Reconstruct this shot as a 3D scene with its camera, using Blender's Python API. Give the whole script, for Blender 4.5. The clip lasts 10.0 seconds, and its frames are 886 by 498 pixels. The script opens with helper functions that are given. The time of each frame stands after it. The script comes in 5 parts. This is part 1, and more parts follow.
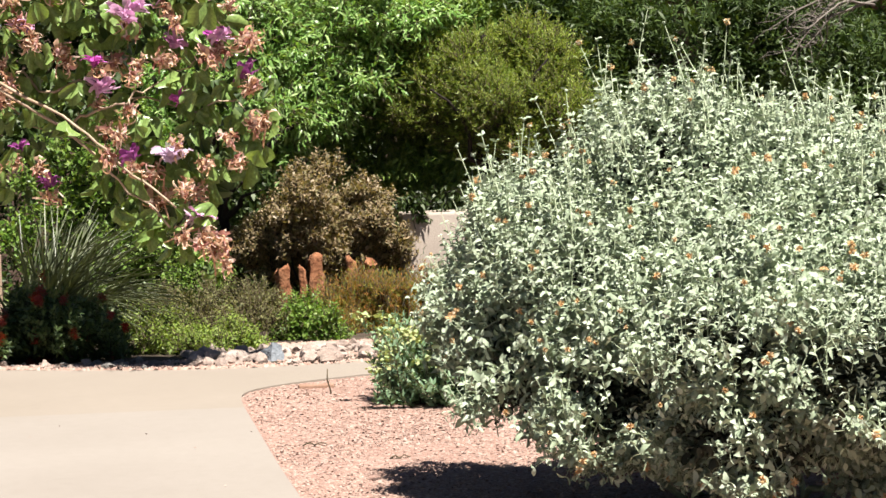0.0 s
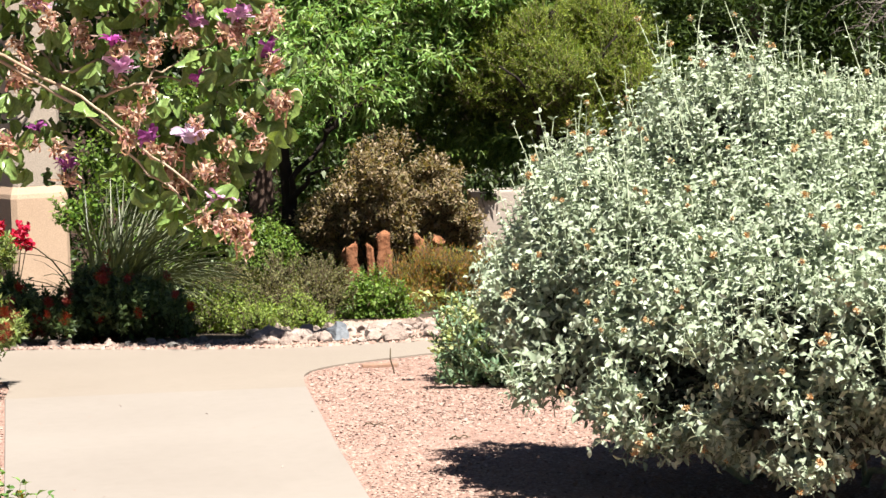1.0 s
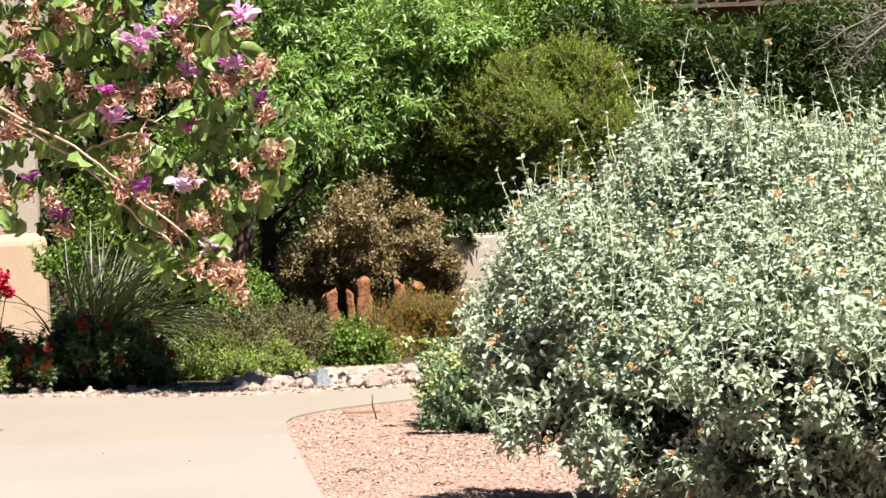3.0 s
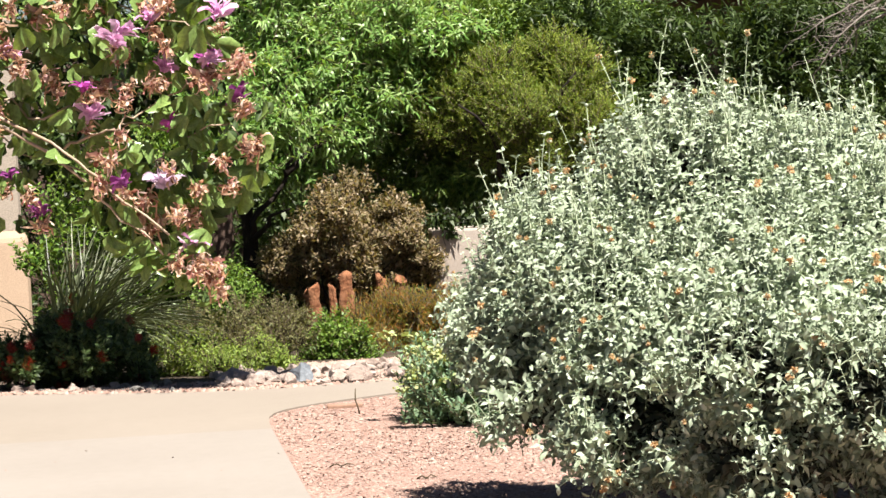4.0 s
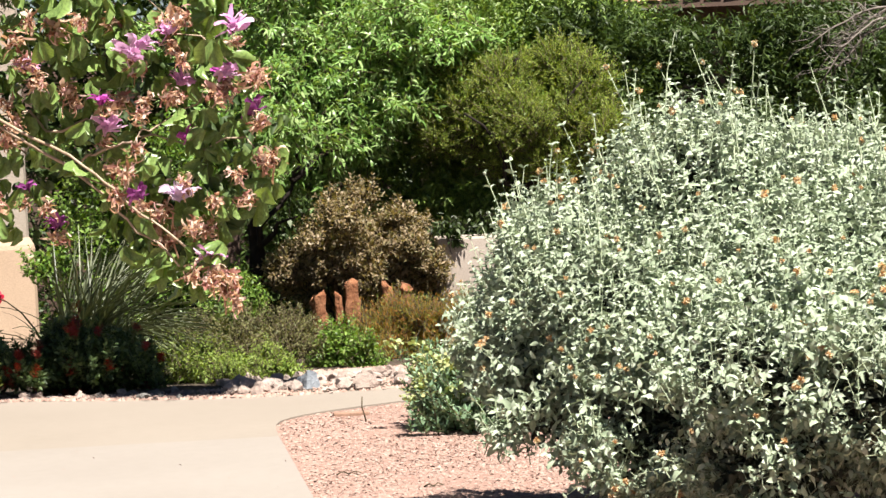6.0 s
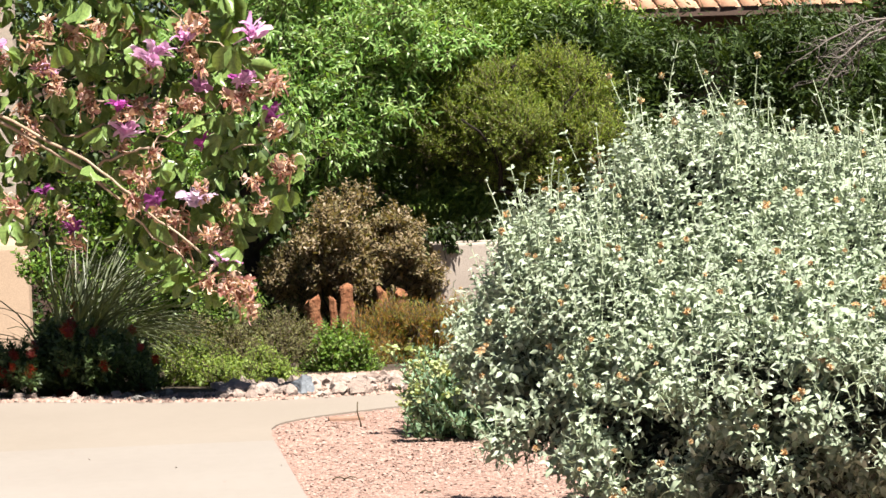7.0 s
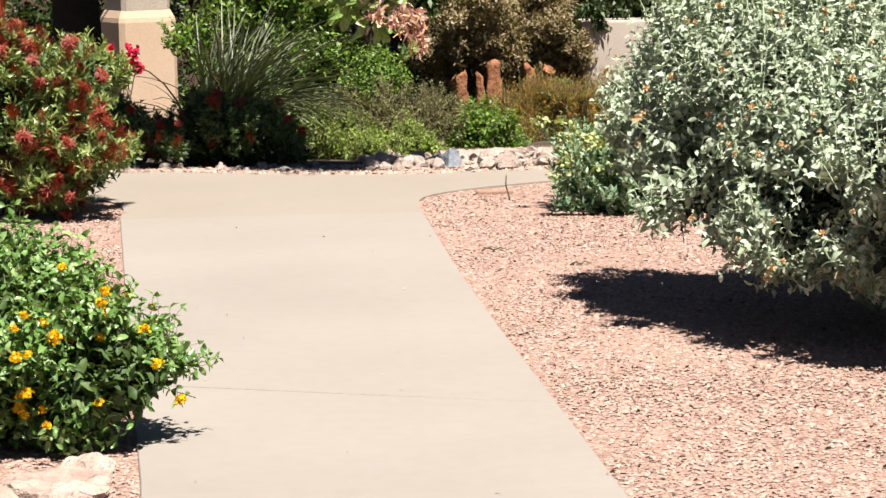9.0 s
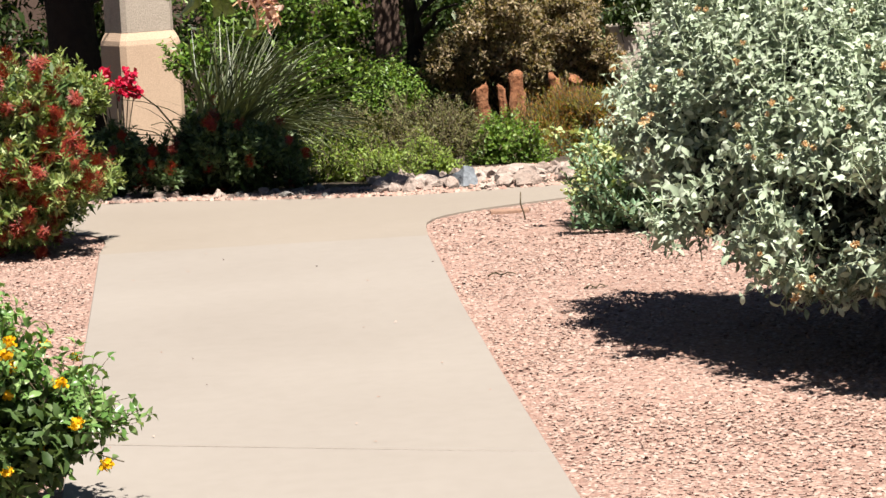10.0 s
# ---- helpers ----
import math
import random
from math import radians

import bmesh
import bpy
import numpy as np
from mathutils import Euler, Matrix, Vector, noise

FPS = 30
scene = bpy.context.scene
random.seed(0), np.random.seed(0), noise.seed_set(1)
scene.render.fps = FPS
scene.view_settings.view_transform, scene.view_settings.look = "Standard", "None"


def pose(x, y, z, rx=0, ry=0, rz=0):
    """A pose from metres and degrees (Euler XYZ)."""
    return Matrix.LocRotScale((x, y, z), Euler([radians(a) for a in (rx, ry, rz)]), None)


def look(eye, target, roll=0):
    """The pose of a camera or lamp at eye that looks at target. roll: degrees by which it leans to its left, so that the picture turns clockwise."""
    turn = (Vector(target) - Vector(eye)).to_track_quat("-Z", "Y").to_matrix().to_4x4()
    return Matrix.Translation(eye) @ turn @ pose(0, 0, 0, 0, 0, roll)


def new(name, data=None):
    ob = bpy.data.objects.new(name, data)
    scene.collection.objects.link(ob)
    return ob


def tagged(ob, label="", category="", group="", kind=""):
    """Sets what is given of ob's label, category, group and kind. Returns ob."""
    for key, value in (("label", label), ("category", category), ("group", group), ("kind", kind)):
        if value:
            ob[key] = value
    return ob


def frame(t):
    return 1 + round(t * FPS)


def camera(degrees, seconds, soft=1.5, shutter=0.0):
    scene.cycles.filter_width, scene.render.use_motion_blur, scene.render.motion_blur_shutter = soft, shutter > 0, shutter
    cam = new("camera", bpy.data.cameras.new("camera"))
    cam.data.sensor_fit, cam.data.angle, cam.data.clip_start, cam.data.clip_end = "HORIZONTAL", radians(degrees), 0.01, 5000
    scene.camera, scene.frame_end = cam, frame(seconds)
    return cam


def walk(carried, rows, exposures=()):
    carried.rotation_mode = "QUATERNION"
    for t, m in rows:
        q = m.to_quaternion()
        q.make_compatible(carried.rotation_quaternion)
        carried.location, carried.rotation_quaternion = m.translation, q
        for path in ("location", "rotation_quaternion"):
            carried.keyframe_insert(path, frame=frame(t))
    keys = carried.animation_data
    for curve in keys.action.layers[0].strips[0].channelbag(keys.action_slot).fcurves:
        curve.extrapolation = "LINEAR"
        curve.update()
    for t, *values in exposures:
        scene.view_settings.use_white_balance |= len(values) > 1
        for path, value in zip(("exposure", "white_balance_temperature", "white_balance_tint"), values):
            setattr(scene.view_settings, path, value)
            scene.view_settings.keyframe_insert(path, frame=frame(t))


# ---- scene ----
cam = camera(17.9, 10.0)
PATH = [
    (0, (0.025, 0.145, 1.774), (0.216, 2.131, 1.644), -1.7),
    (0.5, (0.135, 0.222, 1.777), (0.27, 2.212, 1.637), -1.7),
    (1, (0.139, 0.255, 1.774), (0.271, 2.245, 1.629), -1.9),
    (1.5, (0.115, 0.253, 1.768), (0.263, 2.242, 1.633), -1.7),
    (2, (0.109, 0.248, 1.769), (0.263, 2.238, 1.643), -1.5),
    (2.5, (0.104, 0.241, 1.782), (0.255, 2.232, 1.67), -1.8),
    (4, (0.111, 0.246, 1.781), (0.274, 2.236, 1.662), -2.7),
    (4.5, (0.106, 0.23, 1.785), (0.278, 2.219, 1.669), -2.8),
    (5, (0.106, 0.239, 1.787), (0.27, 2.229, 1.673), -2.9),
    (5.5, (0.102, 0.212, 1.791), (0.26, 2.202, 1.676), -2.8),
    (7, (0.04, 0.189, 1.806), (0.209, 2.178, 1.695), -1.8),
    (7.5, (0.005, 0.198, 1.817), (0.162, 2.189, 1.703), -1.4),
    (8, (-0.03, 0.178, 1.824), (0.112, 2.169, 1.697), -0.8),
    (8.5, (-0.052, 0.201, 1.76), (0.056, 2.19, 1.579), -0.7),
    (9, (-0.017, 0.37, 1.698), (0.05, 2.352, 1.441), -1.2),
    (9.5, (0.202, 0.928, 1.636), (0.224, 2.909, 1.365), -1.0),
    (10, (0.291, 1.612, 1.541), (0.313, 3.598, 1.302), -3.3),
]
walk(cam, [(t, look(eye, target, roll)) for t, eye, target, roll in PATH],
     [(0.0, 1.58), (0.5, 1.64), (8.0, 1.64), (8.5, 1.62), (9.0, 1.52), (9.5, 1.42), (10.0, 1.42)])

# ---- light ----
world = bpy.data.worlds.new("sky")
scene.world = world
world.use_nodes = True
wn = world.node_tree
sky = wn.nodes.new("ShaderNodeTexSky")
sky.sky_type = "NISHITA"
sky.sun_disc = False
sky.altitude, sky.air_density, sky.dust_density = 800, 0.8, 0.6
SUN_AZ, SUN_EL = radians(155), radians(64)      # azimuth clockwise from +y
sky.sun_elevation = SUN_EL
sky.sun_rotation = SUN_AZ
wn.links.new(sky.outputs[0], wn.nodes["Background"].inputs[0])
wn.nodes["Background"].inputs[1].default_value = 0.023
sun_way = Vector((math.sin(SUN_AZ) * math.cos(SUN_EL), math.cos(SUN_AZ) * math.cos(SUN_EL), math.sin(SUN_EL)))
sun_data = bpy.data.lights.new("sun", "SUN")
sun_data.energy, sun_data.angle, sun_data.color = 5.3, radians(0.53), (1.0, 0.94, 0.85)
sun = new("sun", sun_data)
sun.matrix_world = look(sun_way * 30, (0, 0, 0))

rng = np.random.default_rng(7)


# ---- materials ----
def node_mat(name, rough=0.8):
    m = bpy.data.materials.new(name)
    m.use_nodes = True
    nt = m.node_tree
    b = nt.nodes["Principled BSDF"]
    b.inputs["Roughness"].default_value = rough
    return m, nt, b


def ramp(nt, fac, stops):
    r = nt.nodes.new("ShaderNodeValToRGB")
    e = r.color_ramp.elements
    while len(e) < len(stops):
        e.new(0.5)
    for k, (p, c) in enumerate(stops):
        e[k].position, e[k].color = p, (*c, 1)
    nt.links.new(fac, r.inputs[0])
    return r.outputs[0]


def noise_tex(nt, scale, detail=4, rough=0.55, coord="Object"):
    c = nt.nodes.new("ShaderNodeTexCoord")
    n = nt.nodes.new("ShaderNodeTexNoise")
    n.inputs["Scale"].default_value, n.inputs["Detail"].default_value, n.inputs["Roughness"].default_value = scale, detail, rough
    nt.links.new(c.outputs[coord], n.inputs["Vector"])
    return n.outputs[0]


def mix_col(nt, a, b, fac, kind="MIX"):
    n = nt.nodes.new("ShaderNodeMix")
    n.data_type, n.blend_type = "RGBA", kind
    for s, v in ((0, fac), (6, a), (7, b)):
        if isinstance(v, (int, float)):
            n.inputs[s].default_value = v
        elif isinstance(v, tuple):
            n.inputs[s].default_value = (*v, 1)
        else:
            nt.links.new(v, n.inputs[s])
    return n.outputs[2]


def bump(nt, b, height, strength, distance=0.01):
    n = nt.nodes.new("ShaderNodeBump")
    n.inputs["Strength"].default_value, n.inputs["Distance"].default_value = strength, distance
    nt.links.new(height, n.inputs["Height"])
    nt.links.new(n.outputs[0], b.inputs["Normal"])


def mat_leaf(name, stops, through_light=0.3, rough=0.45, patch=1.2, dull=0.75, tint=(1.0, 0.95, 0.35)):
    """Foliage: colour by leaf, broad patches of deeper tone, light through the blade."""
    m, nt, b = node_mat(name, rough)
    g = nt.nodes.new("ShaderNodeNewGeometry")
    n = len(stops)
    col = ramp(nt, g.outputs["Random Per Island"], [(k / (n - 1), c) for k, c in enumerate(stops)])
    spots = ramp(nt, noise_tex(nt, patch, 3), [(0.35, (dull,) * 3), (0.65, (1, 1, 1))])
    col = mix_col(nt, col, spots, 1.0, "MULTIPLY")
    nt.links.new(col, b.inputs["Base Color"])
    b.inputs["Specular IOR Level"].default_value = 0.35
    t = nt.nodes.new("ShaderNodeBsdfTranslucent")
    nt.links.new(mix_col(nt, col, tint, 1.0, "MULTIPLY"), t.inputs[0])
    mix = nt.nodes.new("ShaderNodeMixShader")
    mix.inputs[0].default_value = through_light
    nt.links.new(b.outputs[0], mix.inputs[1])
    nt.links.new(t.outputs[0], mix.inputs[2])
    nt.links.new(mix.outputs[0], nt.nodes["Material Output"].inputs[0])
    return m


def mat_grain(name, c1, c2, scale, rough=0.85, fine=60, strength=0.4, distance=0.005, by_object=0.0):
    m, nt, b = node_mat(name, rough)
    col = ramp(nt, noise_tex(nt, scale), [(0.3, c1), (0.7, c2)])
    f = noise_tex(nt, fine, 6)
    col = mix_col(nt, col, ramp(nt, f, [(0.3, (0.72,) * 3), (0.7, (1, 1, 1))]), 1.0, "MULTIPLY")
    if by_object:
        o = nt.nodes.new("ShaderNodeObjectInfo")
        lo = 1 - by_object
        col = mix_col(nt, col, ramp(nt, o.outputs["Random"], [(0, (lo, lo * 0.95, lo * 0.92)), (1, (1, 1, 1))]), 1.0, "MULTIPLY")
    nt.links.new(col, b.inputs["Base Color"])
    b.inputs["Specular IOR Level"].default_value = 0.2
    bump(nt, b, f, strength, distance)
    return m


M = {}
M["silver"] = mat_leaf("silver_leaf", [(0.232, 0.290, 0.194), (0.305, 0.368, 0.256), (0.358, 0.420, 0.310), (0.420, 0.470, 0.374)], 0.20, 0.8, 3.0, 0.85, (0.98, 1.0, 0.76))
# inner: very dark leaf colour, painting the shade inside the silver shrub
M["inner"] = mat_leaf("inner_shade_leaf", [(0.025, 0.030, 0.018), (0.041, 0.047, 0.029), (0.061, 0.063, 0.041)], 0.05, 0.8)
# shaded: leaf colour lowered to paint shade into inner and back leaves
M["shaded"] = mat_leaf("shaded_leaf", [(0.03, 0.06, 0.014), (0.05, 0.09, 0.022), (0.08, 0.12, 0.03)], 0.2, 0.6)
# low: darker bottlebrush leaf for the plant under the yucca, shade in its colour
M["low"] = mat_leaf("shaded_brush_leaf", [(0.045, 0.078, 0.024), (0.080, 0.125, 0.042), (0.130, 0.185, 0.068)], 0.25, 0.5)
M["quartz"] = mat_grain("pink_quartz", (0.320, 0.222, 0.188), (0.460, 0.370, 0.325), 7, 0.9, 16, 1.0, 0.06, 0.2)
M["silver_stem"] = mat_grain("silver_stem", (0.239, 0.286, 0.185), (0.302, 0.343, 0.234), 8)
M["orange"] = mat_leaf("orange_floret", [(0.46, 0.225, 0.085), (0.56, 0.36, 0.17), (0.60, 0.46, 0.27), (0.62, 0.53, 0.40)], 0.25, 0.7, 8.0, 0.85, (1.0, 0.9, 0.6))
M["sumac"] = mat_leaf("sumac_leaf", [(0.120, 0.245, 0.050), (0.220, 0.380, 0.100), (0.395, 0.530, 0.225)], 0.42, 0.36, 0.9, 0.75)
M["mid"] = mat_leaf("mid_green_leaf", [(0.075, 0.145, 0.022), (0.145, 0.240, 0.042), (0.270, 0.370, 0.095)], 0.35, 0.42, 0.8, 0.7)
M["olive"] = mat_leaf("olive_leaf", [(0.115, 0.190, 0.024), (0.205, 0.285, 0.042), (0.330, 0.380, 0.085)], 0.42, 0.5, 0.8, 0.7)
M["dark"] = mat_leaf("dark_leaf", [(0.018, 0.038, 0.006), (0.038, 0.068, 0.013), (0.085, 0.128, 0.034)], 0.34, 0.5, 0.8, 0.6)
M["brown"] = mat_leaf("bronze_leaf", [(0.145, 0.126, 0.050), (0.250, 0.186, 0.105), (0.370, 0.280, 0.180), (0.170, 0.165, 0.062)], 0.38, 0.5, 1.5, 0.8)
M["fresh"] = mat_leaf("fresh_leaf", [(0.085, 0.175, 0.024), (0.148, 0.255, 0.042), (0.245, 0.335, 0.085)], 0.4, 0.4)
M["cover"] = mat_leaf("ground_cover_leaf", [(0.120, 0.190, 0.030), (0.205, 0.295, 0.055), (0.310, 0.390, 0.095)], 0.4, 0.5)
M["grey"] = mat_leaf("grey_leaf", [(0.090, 0.098, 0.034), (0.150, 0.152, 0.056), (0.215, 0.205, 0.082)], 0.3, 0.6)
M["rust"] = mat_leaf("rusty_grass", [(0.155, 0.215, 0.028), (0.270, 0.230, 0.044), (0.470, 0.185, 0.052), (0.215, 0.270, 0.042)], 0.5, 0.6, 2.5, 0.85)
M["blade"] = mat_leaf("yucca_blade", [(0.026, 0.038, 0.016), (0.080, 0.098, 0.050), (0.225, 0.240, 0.150)], 0.12, 0.45)
M["lantana"] = mat_leaf("lantana_leaf", [(0.070, 0.150, 0.034), (0.135, 0.250, 0.066), (0.270, 0.385, 0.150)], 0.3, 0.34, 3, 0.8)
M["brush_leaf"] = mat_leaf("brush_leaf", [(0.105, 0.168, 0.042), (0.205, 0.275, 0.080), (0.360, 0.410, 0.160)], 0.32, 0.45, 3, 0.85)
M["spurge"] = mat_leaf("spurge_leaf", [(0.125, 0.225, 0.125), (0.205, 0.325, 0.190), (0.310, 0.430, 0.270)], 0.25, 0.5)
M["lime"] = mat_leaf("lime_bract", [(0.300, 0.390, 0.150), (0.400, 0.470, 0.230), (0.450, 0.420, 0.200)], 0.3, 0.5)
M["orchid_leaf"] = mat_leaf("orchid_leaf", [(0.040, 0.085, 0.024), (0.090, 0.165, 0.046), (0.180, 0.285, 0.085), (0.320, 0.430, 0.125), (0.500, 0.560, 0.090)], 0.32, 0.30, 9, 0.6)
M["pink"] = mat_leaf("pink_petal", [(0.64, 0.28, 0.54), (0.76, 0.48, 0.69), (0.84, 0.66, 0.80)], 0.4, 0.5, tint=(1, 0.88, 1))
M["pale"] = mat_leaf("pale_petal", [(0.66, 0.50, 0.68), (0.74, 0.64, 0.76)], 0.4, 0.5, tint=(1, 0.95, 1))
M["magenta"] = mat_leaf("magenta_petal", [(0.36, 0.04, 0.28), (0.48, 0.08, 0.38), (0.52, 0.16, 0.46)], 0.35, 0.5, tint=(1, 0.9, 1))
M["violet"] = mat_leaf("violet_petal", [(0.22, 0.04, 0.19), (0.33, 0.08, 0.29), (0.42, 0.17, 0.40)], 0.35, 0.5, tint=(1, 0.9, 1))
M["dried"] = mat_leaf("dried_petal", [(0.110, 0.042, 0.026), (0.420, 0.205, 0.125), (0.640, 0.420, 0.300), (0.500, 0.290, 0.110), (0.780, 0.610, 0.520), (0.230, 0.085, 0.052), (0.600, 0.310, 0.290), (0.700, 0.470, 0.440)], 0.38, 0.6, tint=(0.950, 0.870, 0.680))
M["red"] = mat_leaf("red_filament", [(0.170, 0.014, 0.010), (0.245, 0.027, 0.016), (0.310, 0.065, 0.028)], 0.24, 0.5)
M["cerise"] = mat_leaf("cerise_petal", [(0.50, 0.006, 0.040), (0.60, 0.020, 0.075)], 0.3, 0.5)
M["yellow"] = mat_leaf("yellow_floret", [(0.78, 0.42, 0.003), (0.84, 0.54, 0.008)], 0.3, 0.5)
M["bark"] = mat_grain("dark_bark", (0.010, 0.007, 0.006), (0.022, 0.016, 0.012), 6, 0.9, 40, 0.8, 0.01)
M["twig"] = mat_grain("pale_twig", (0.312, 0.230, 0.155), (0.459, 0.367, 0.275), 20, 0.8, 90, 0.5, 0.003)
M["dead"] = mat_grain("dead_wood", (0.120, 0.102, 0.088), (0.215, 0.192, 0.170), 10, 0.85)
M["stem"] = mat_grain("brown_stem", (0.051, 0.039, 0.023), (0.086, 0.066, 0.039), 10)
M["stucco"] = mat_grain("peach_stucco", (0.434, 0.312, 0.226), (0.486, 0.356, 0.261), 1.2, 0.95, 120, 0.5, 0.004)
M["grey_stucco"] = mat_grain("grey_stucco", (0.330, 0.278, 0.232), (0.385, 0.325, 0.272), 1.6, 0.95, 90, 0.7, 0.008)
M["pale_stucco"] = mat_grain("pale_stucco", (0.370, 0.312, 0.268), (0.430, 0.368, 0.318), 2.2, 0.95, 110, 0.6, 0.005)
M["taupe"] = mat_grain("taupe_stucco", (0.260, 0.221, 0.186), (0.287, 0.244, 0.207), 1.2, 0.95, 120, 0.5, 0.004)
M["tan_wall"] = mat_grain("brown_stucco", (0.094, 0.062, 0.050), (0.121, 0.081, 0.063), 1.2, 0.95, 120, 0.5, 0.004)
M["iron"] = mat_grain("black_iron", (0.012, 0.012, 0.013), (0.021, 0.021, 0.021), 6, 0.5)
M["terra"] = mat_grain("terracotta", (0.225, 0.085, 0.040), (0.390, 0.190, 0.102), 14, 0.9, 45, 1.0, 0.015, 0.3)
M["tile"] = mat_grain("roof_tile", (0.480, 0.265, 0.165), (0.580, 0.390, 0.280), 4, 0.85, 50, 0.4, 0.004, 0.3)
M["rock"] = mat_grain("pink_rock", (0.330, 0.250, 0.215), (0.440, 0.375, 0.335), 5, 0.9, 35, 0.8, 0.02, 0.4)
M["blue_rock"] = mat_grain("blue_rock", (0.144, 0.162, 0.186), (0.216, 0.234, 0.258), 6, 0.85, 35, 0.8, 0.02)
M["grey_rock"] = mat_grain("grey_rock", (0.143, 0.138, 0.132), (0.231, 0.220, 0.209), 6, 0.85, 35, 0.8, 0.02, 0.35)
M["edge"] = mat_grain("edging_brick", (0.240, 0.144, 0.102), (0.300, 0.192, 0.144), 8, 0.9)


def mat_concrete(name="concrete", tone=(1.0, 1.0, 1.0)):
    m, nt, b = node_mat(name, 0.9)
    col = ramp(nt, noise_tex(nt, 0.7, 5), [(0.3, (0.194, 0.168, 0.147)), (0.7, (0.216, 0.189, 0.167))])
    col = mix_col(nt, col, ramp(nt, noise_tex(nt, 14, 6), [(0.30, (0.955, 0.95, 0.945)), (0.6, (1, 1, 1))]), 1.0, "MULTIPLY")
    col = mix_col(nt, col, tone, 1.0, "MULTIPLY")
    sand = noise_tex(nt, 260, 3)
    col = mix_col(nt, col, ramp(nt, sand, [(0.25, (0.92,) * 3), (0.55, (1, 1, 1))]), 1.0, "MULTIPLY")
    nt.links.new(col, b.inputs["Base Color"])
    bump(nt, b, sand, 0.35, 0.002)
    return m


def mat_gravel_bed():
    m, nt, b = node_mat("gravel_bed", 0.95)
    c = nt.nodes.new("ShaderNodeTexCoord")
    v = nt.nodes.new("ShaderNodeTexVoronoi")
    v.inputs["Scale"].default_value = 68
    nt.links.new(c.outputs["Object"], v.inputs["Vector"])
    cell = nt.nodes.new("ShaderNodeSeparateColor")
    nt.links.new(v.outputs["Color"], cell.inputs[0])
    col = ramp(nt, cell.outputs[0], [(0.0, (0.175, 0.105, 0.085)), (0.3, (0.255, 0.16, 0.13)), (0.55, (0.23, 0.135, 0.108)), (0.8, (0.31, 0.215, 0.178)), (1.0, (0.35, 0.27, 0.235))])
    # cell rims darkened: shade between the stones, painted into the bed colour
    col = mix_col(nt, col, ramp(nt, v.outputs["Distance"], [(0.35, (1, 1, 1)), (0.75, (0.74, 0.70, 0.68))]), 1.0, "MULTIPLY")
    col = mix_col(nt, col, ramp(nt, noise_tex(nt, 1.1, 4), [(0.35, (0.86, 0.84, 0.82)), (0.65, (1, 1, 1))]), 1.0, "MULTIPLY")
    nt.links.new(col, b.inputs["Base Color"])
    bump(nt, b, v.outputs["Distance"], 0.6, -0.008)
    return m


def mat_stones(name, stops):
    m, nt, b = node_mat(name, 0.9)
    g = nt.nodes.new("ShaderNodeNewGeometry")
    n = len(stops)
    col = ramp(nt, g.outputs["Random Per Island"], [(k / (n - 1), c) for k, c in enumerate(stops)])
    col = mix_col(nt, col, ramp(nt, noise_tex(nt, 120, 3), [(0.3, (0.8,) * 3), (0.7, (1, 1, 1))]), 1.0, "MULTIPLY")
    nt.links.new(col, b.inputs["Base Color"])
    return m


M["concrete"] = mat_concrete("concrete", (0.982, 0.998, 1.005))
M["old_concrete"] = mat_concrete("old_concrete", (0.95, 0.93, 0.88))
M["gravel_bed"] = mat_gravel_bed()
M["gravel"] = mat_stones("gravel_stone", [(0.225, 0.132, 0.104), (0.292, 0.186, 0.149), (0.340, 0.247, 0.204), (0.270, 0.158, 0.123), (0.375, 0.290, 0.250), (0.258, 0.152, 0.121), (0.295, 0.196, 0.155)])
M["soil"] = mat_grain("dark_soil", (0.048, 0.036, 0.026), (0.091, 0.070, 0.053), 3, 0.95, 70, 0.9, 0.02)


# ---- building helpers ----
def gz(x, y):
    """Height of the ground: level walk, falling gently behind the far bed."""
    return -0.045 * max(0.0, y - 17.4)


def mesh_from(name, verts, faces):
    """A mesh from numpy vertices and triangles."""
    me = bpy.data.meshes.new(name)
    verts, faces = np.asarray(verts, np.float32), np.asarray(faces, np.int32)
    me.vertices.add(len(verts))
    me.vertices.foreach_set("co", verts.ravel())
    me.loops.add(faces.size)
    me.loops.foreach_set("vertex_index", faces.ravel())
    me.polygons.add(len(faces))
    me.polygons.foreach_set("loop_start", np.arange(0, faces.size, 3, dtype=np.int32))
    me.update(calc_edges=True)
    return me


def empty_thing(name, place, label, category, group="", kind=""):
    ob = new(name)
    ob.location = place
    ob.empty_display_size = 0.1
    return tagged(ob, label, category, group, kind)


def part_mesh(name, me, mat, parent=None, label="", smooth=False, kind=""):
    me.materials.append(mat)
    if smooth:
        me.polygons.foreach_set("use_smooth", np.ones(len(me.polygons), bool))
    ob = new(name, me)
    if parent:
        ob.parent = parent
        ob.matrix_parent_inverse = Matrix.Translation(-parent.location) if parent.type == "EMPTY" else Matrix()
    return tagged(ob, label, kind=kind)


def part(name, bm, mat, parent=None, label="", smooth=False, kind=""):
    me = bpy.data.meshes.new(name)
    bm.to_mesh(me)
    bm.free()
    return part_mesh(name, me, mat, parent, label, smooth, kind)


def unit(v):
    return v / np.maximum(np.linalg.norm(v, axis=-1, keepdims=True), 1e-9)


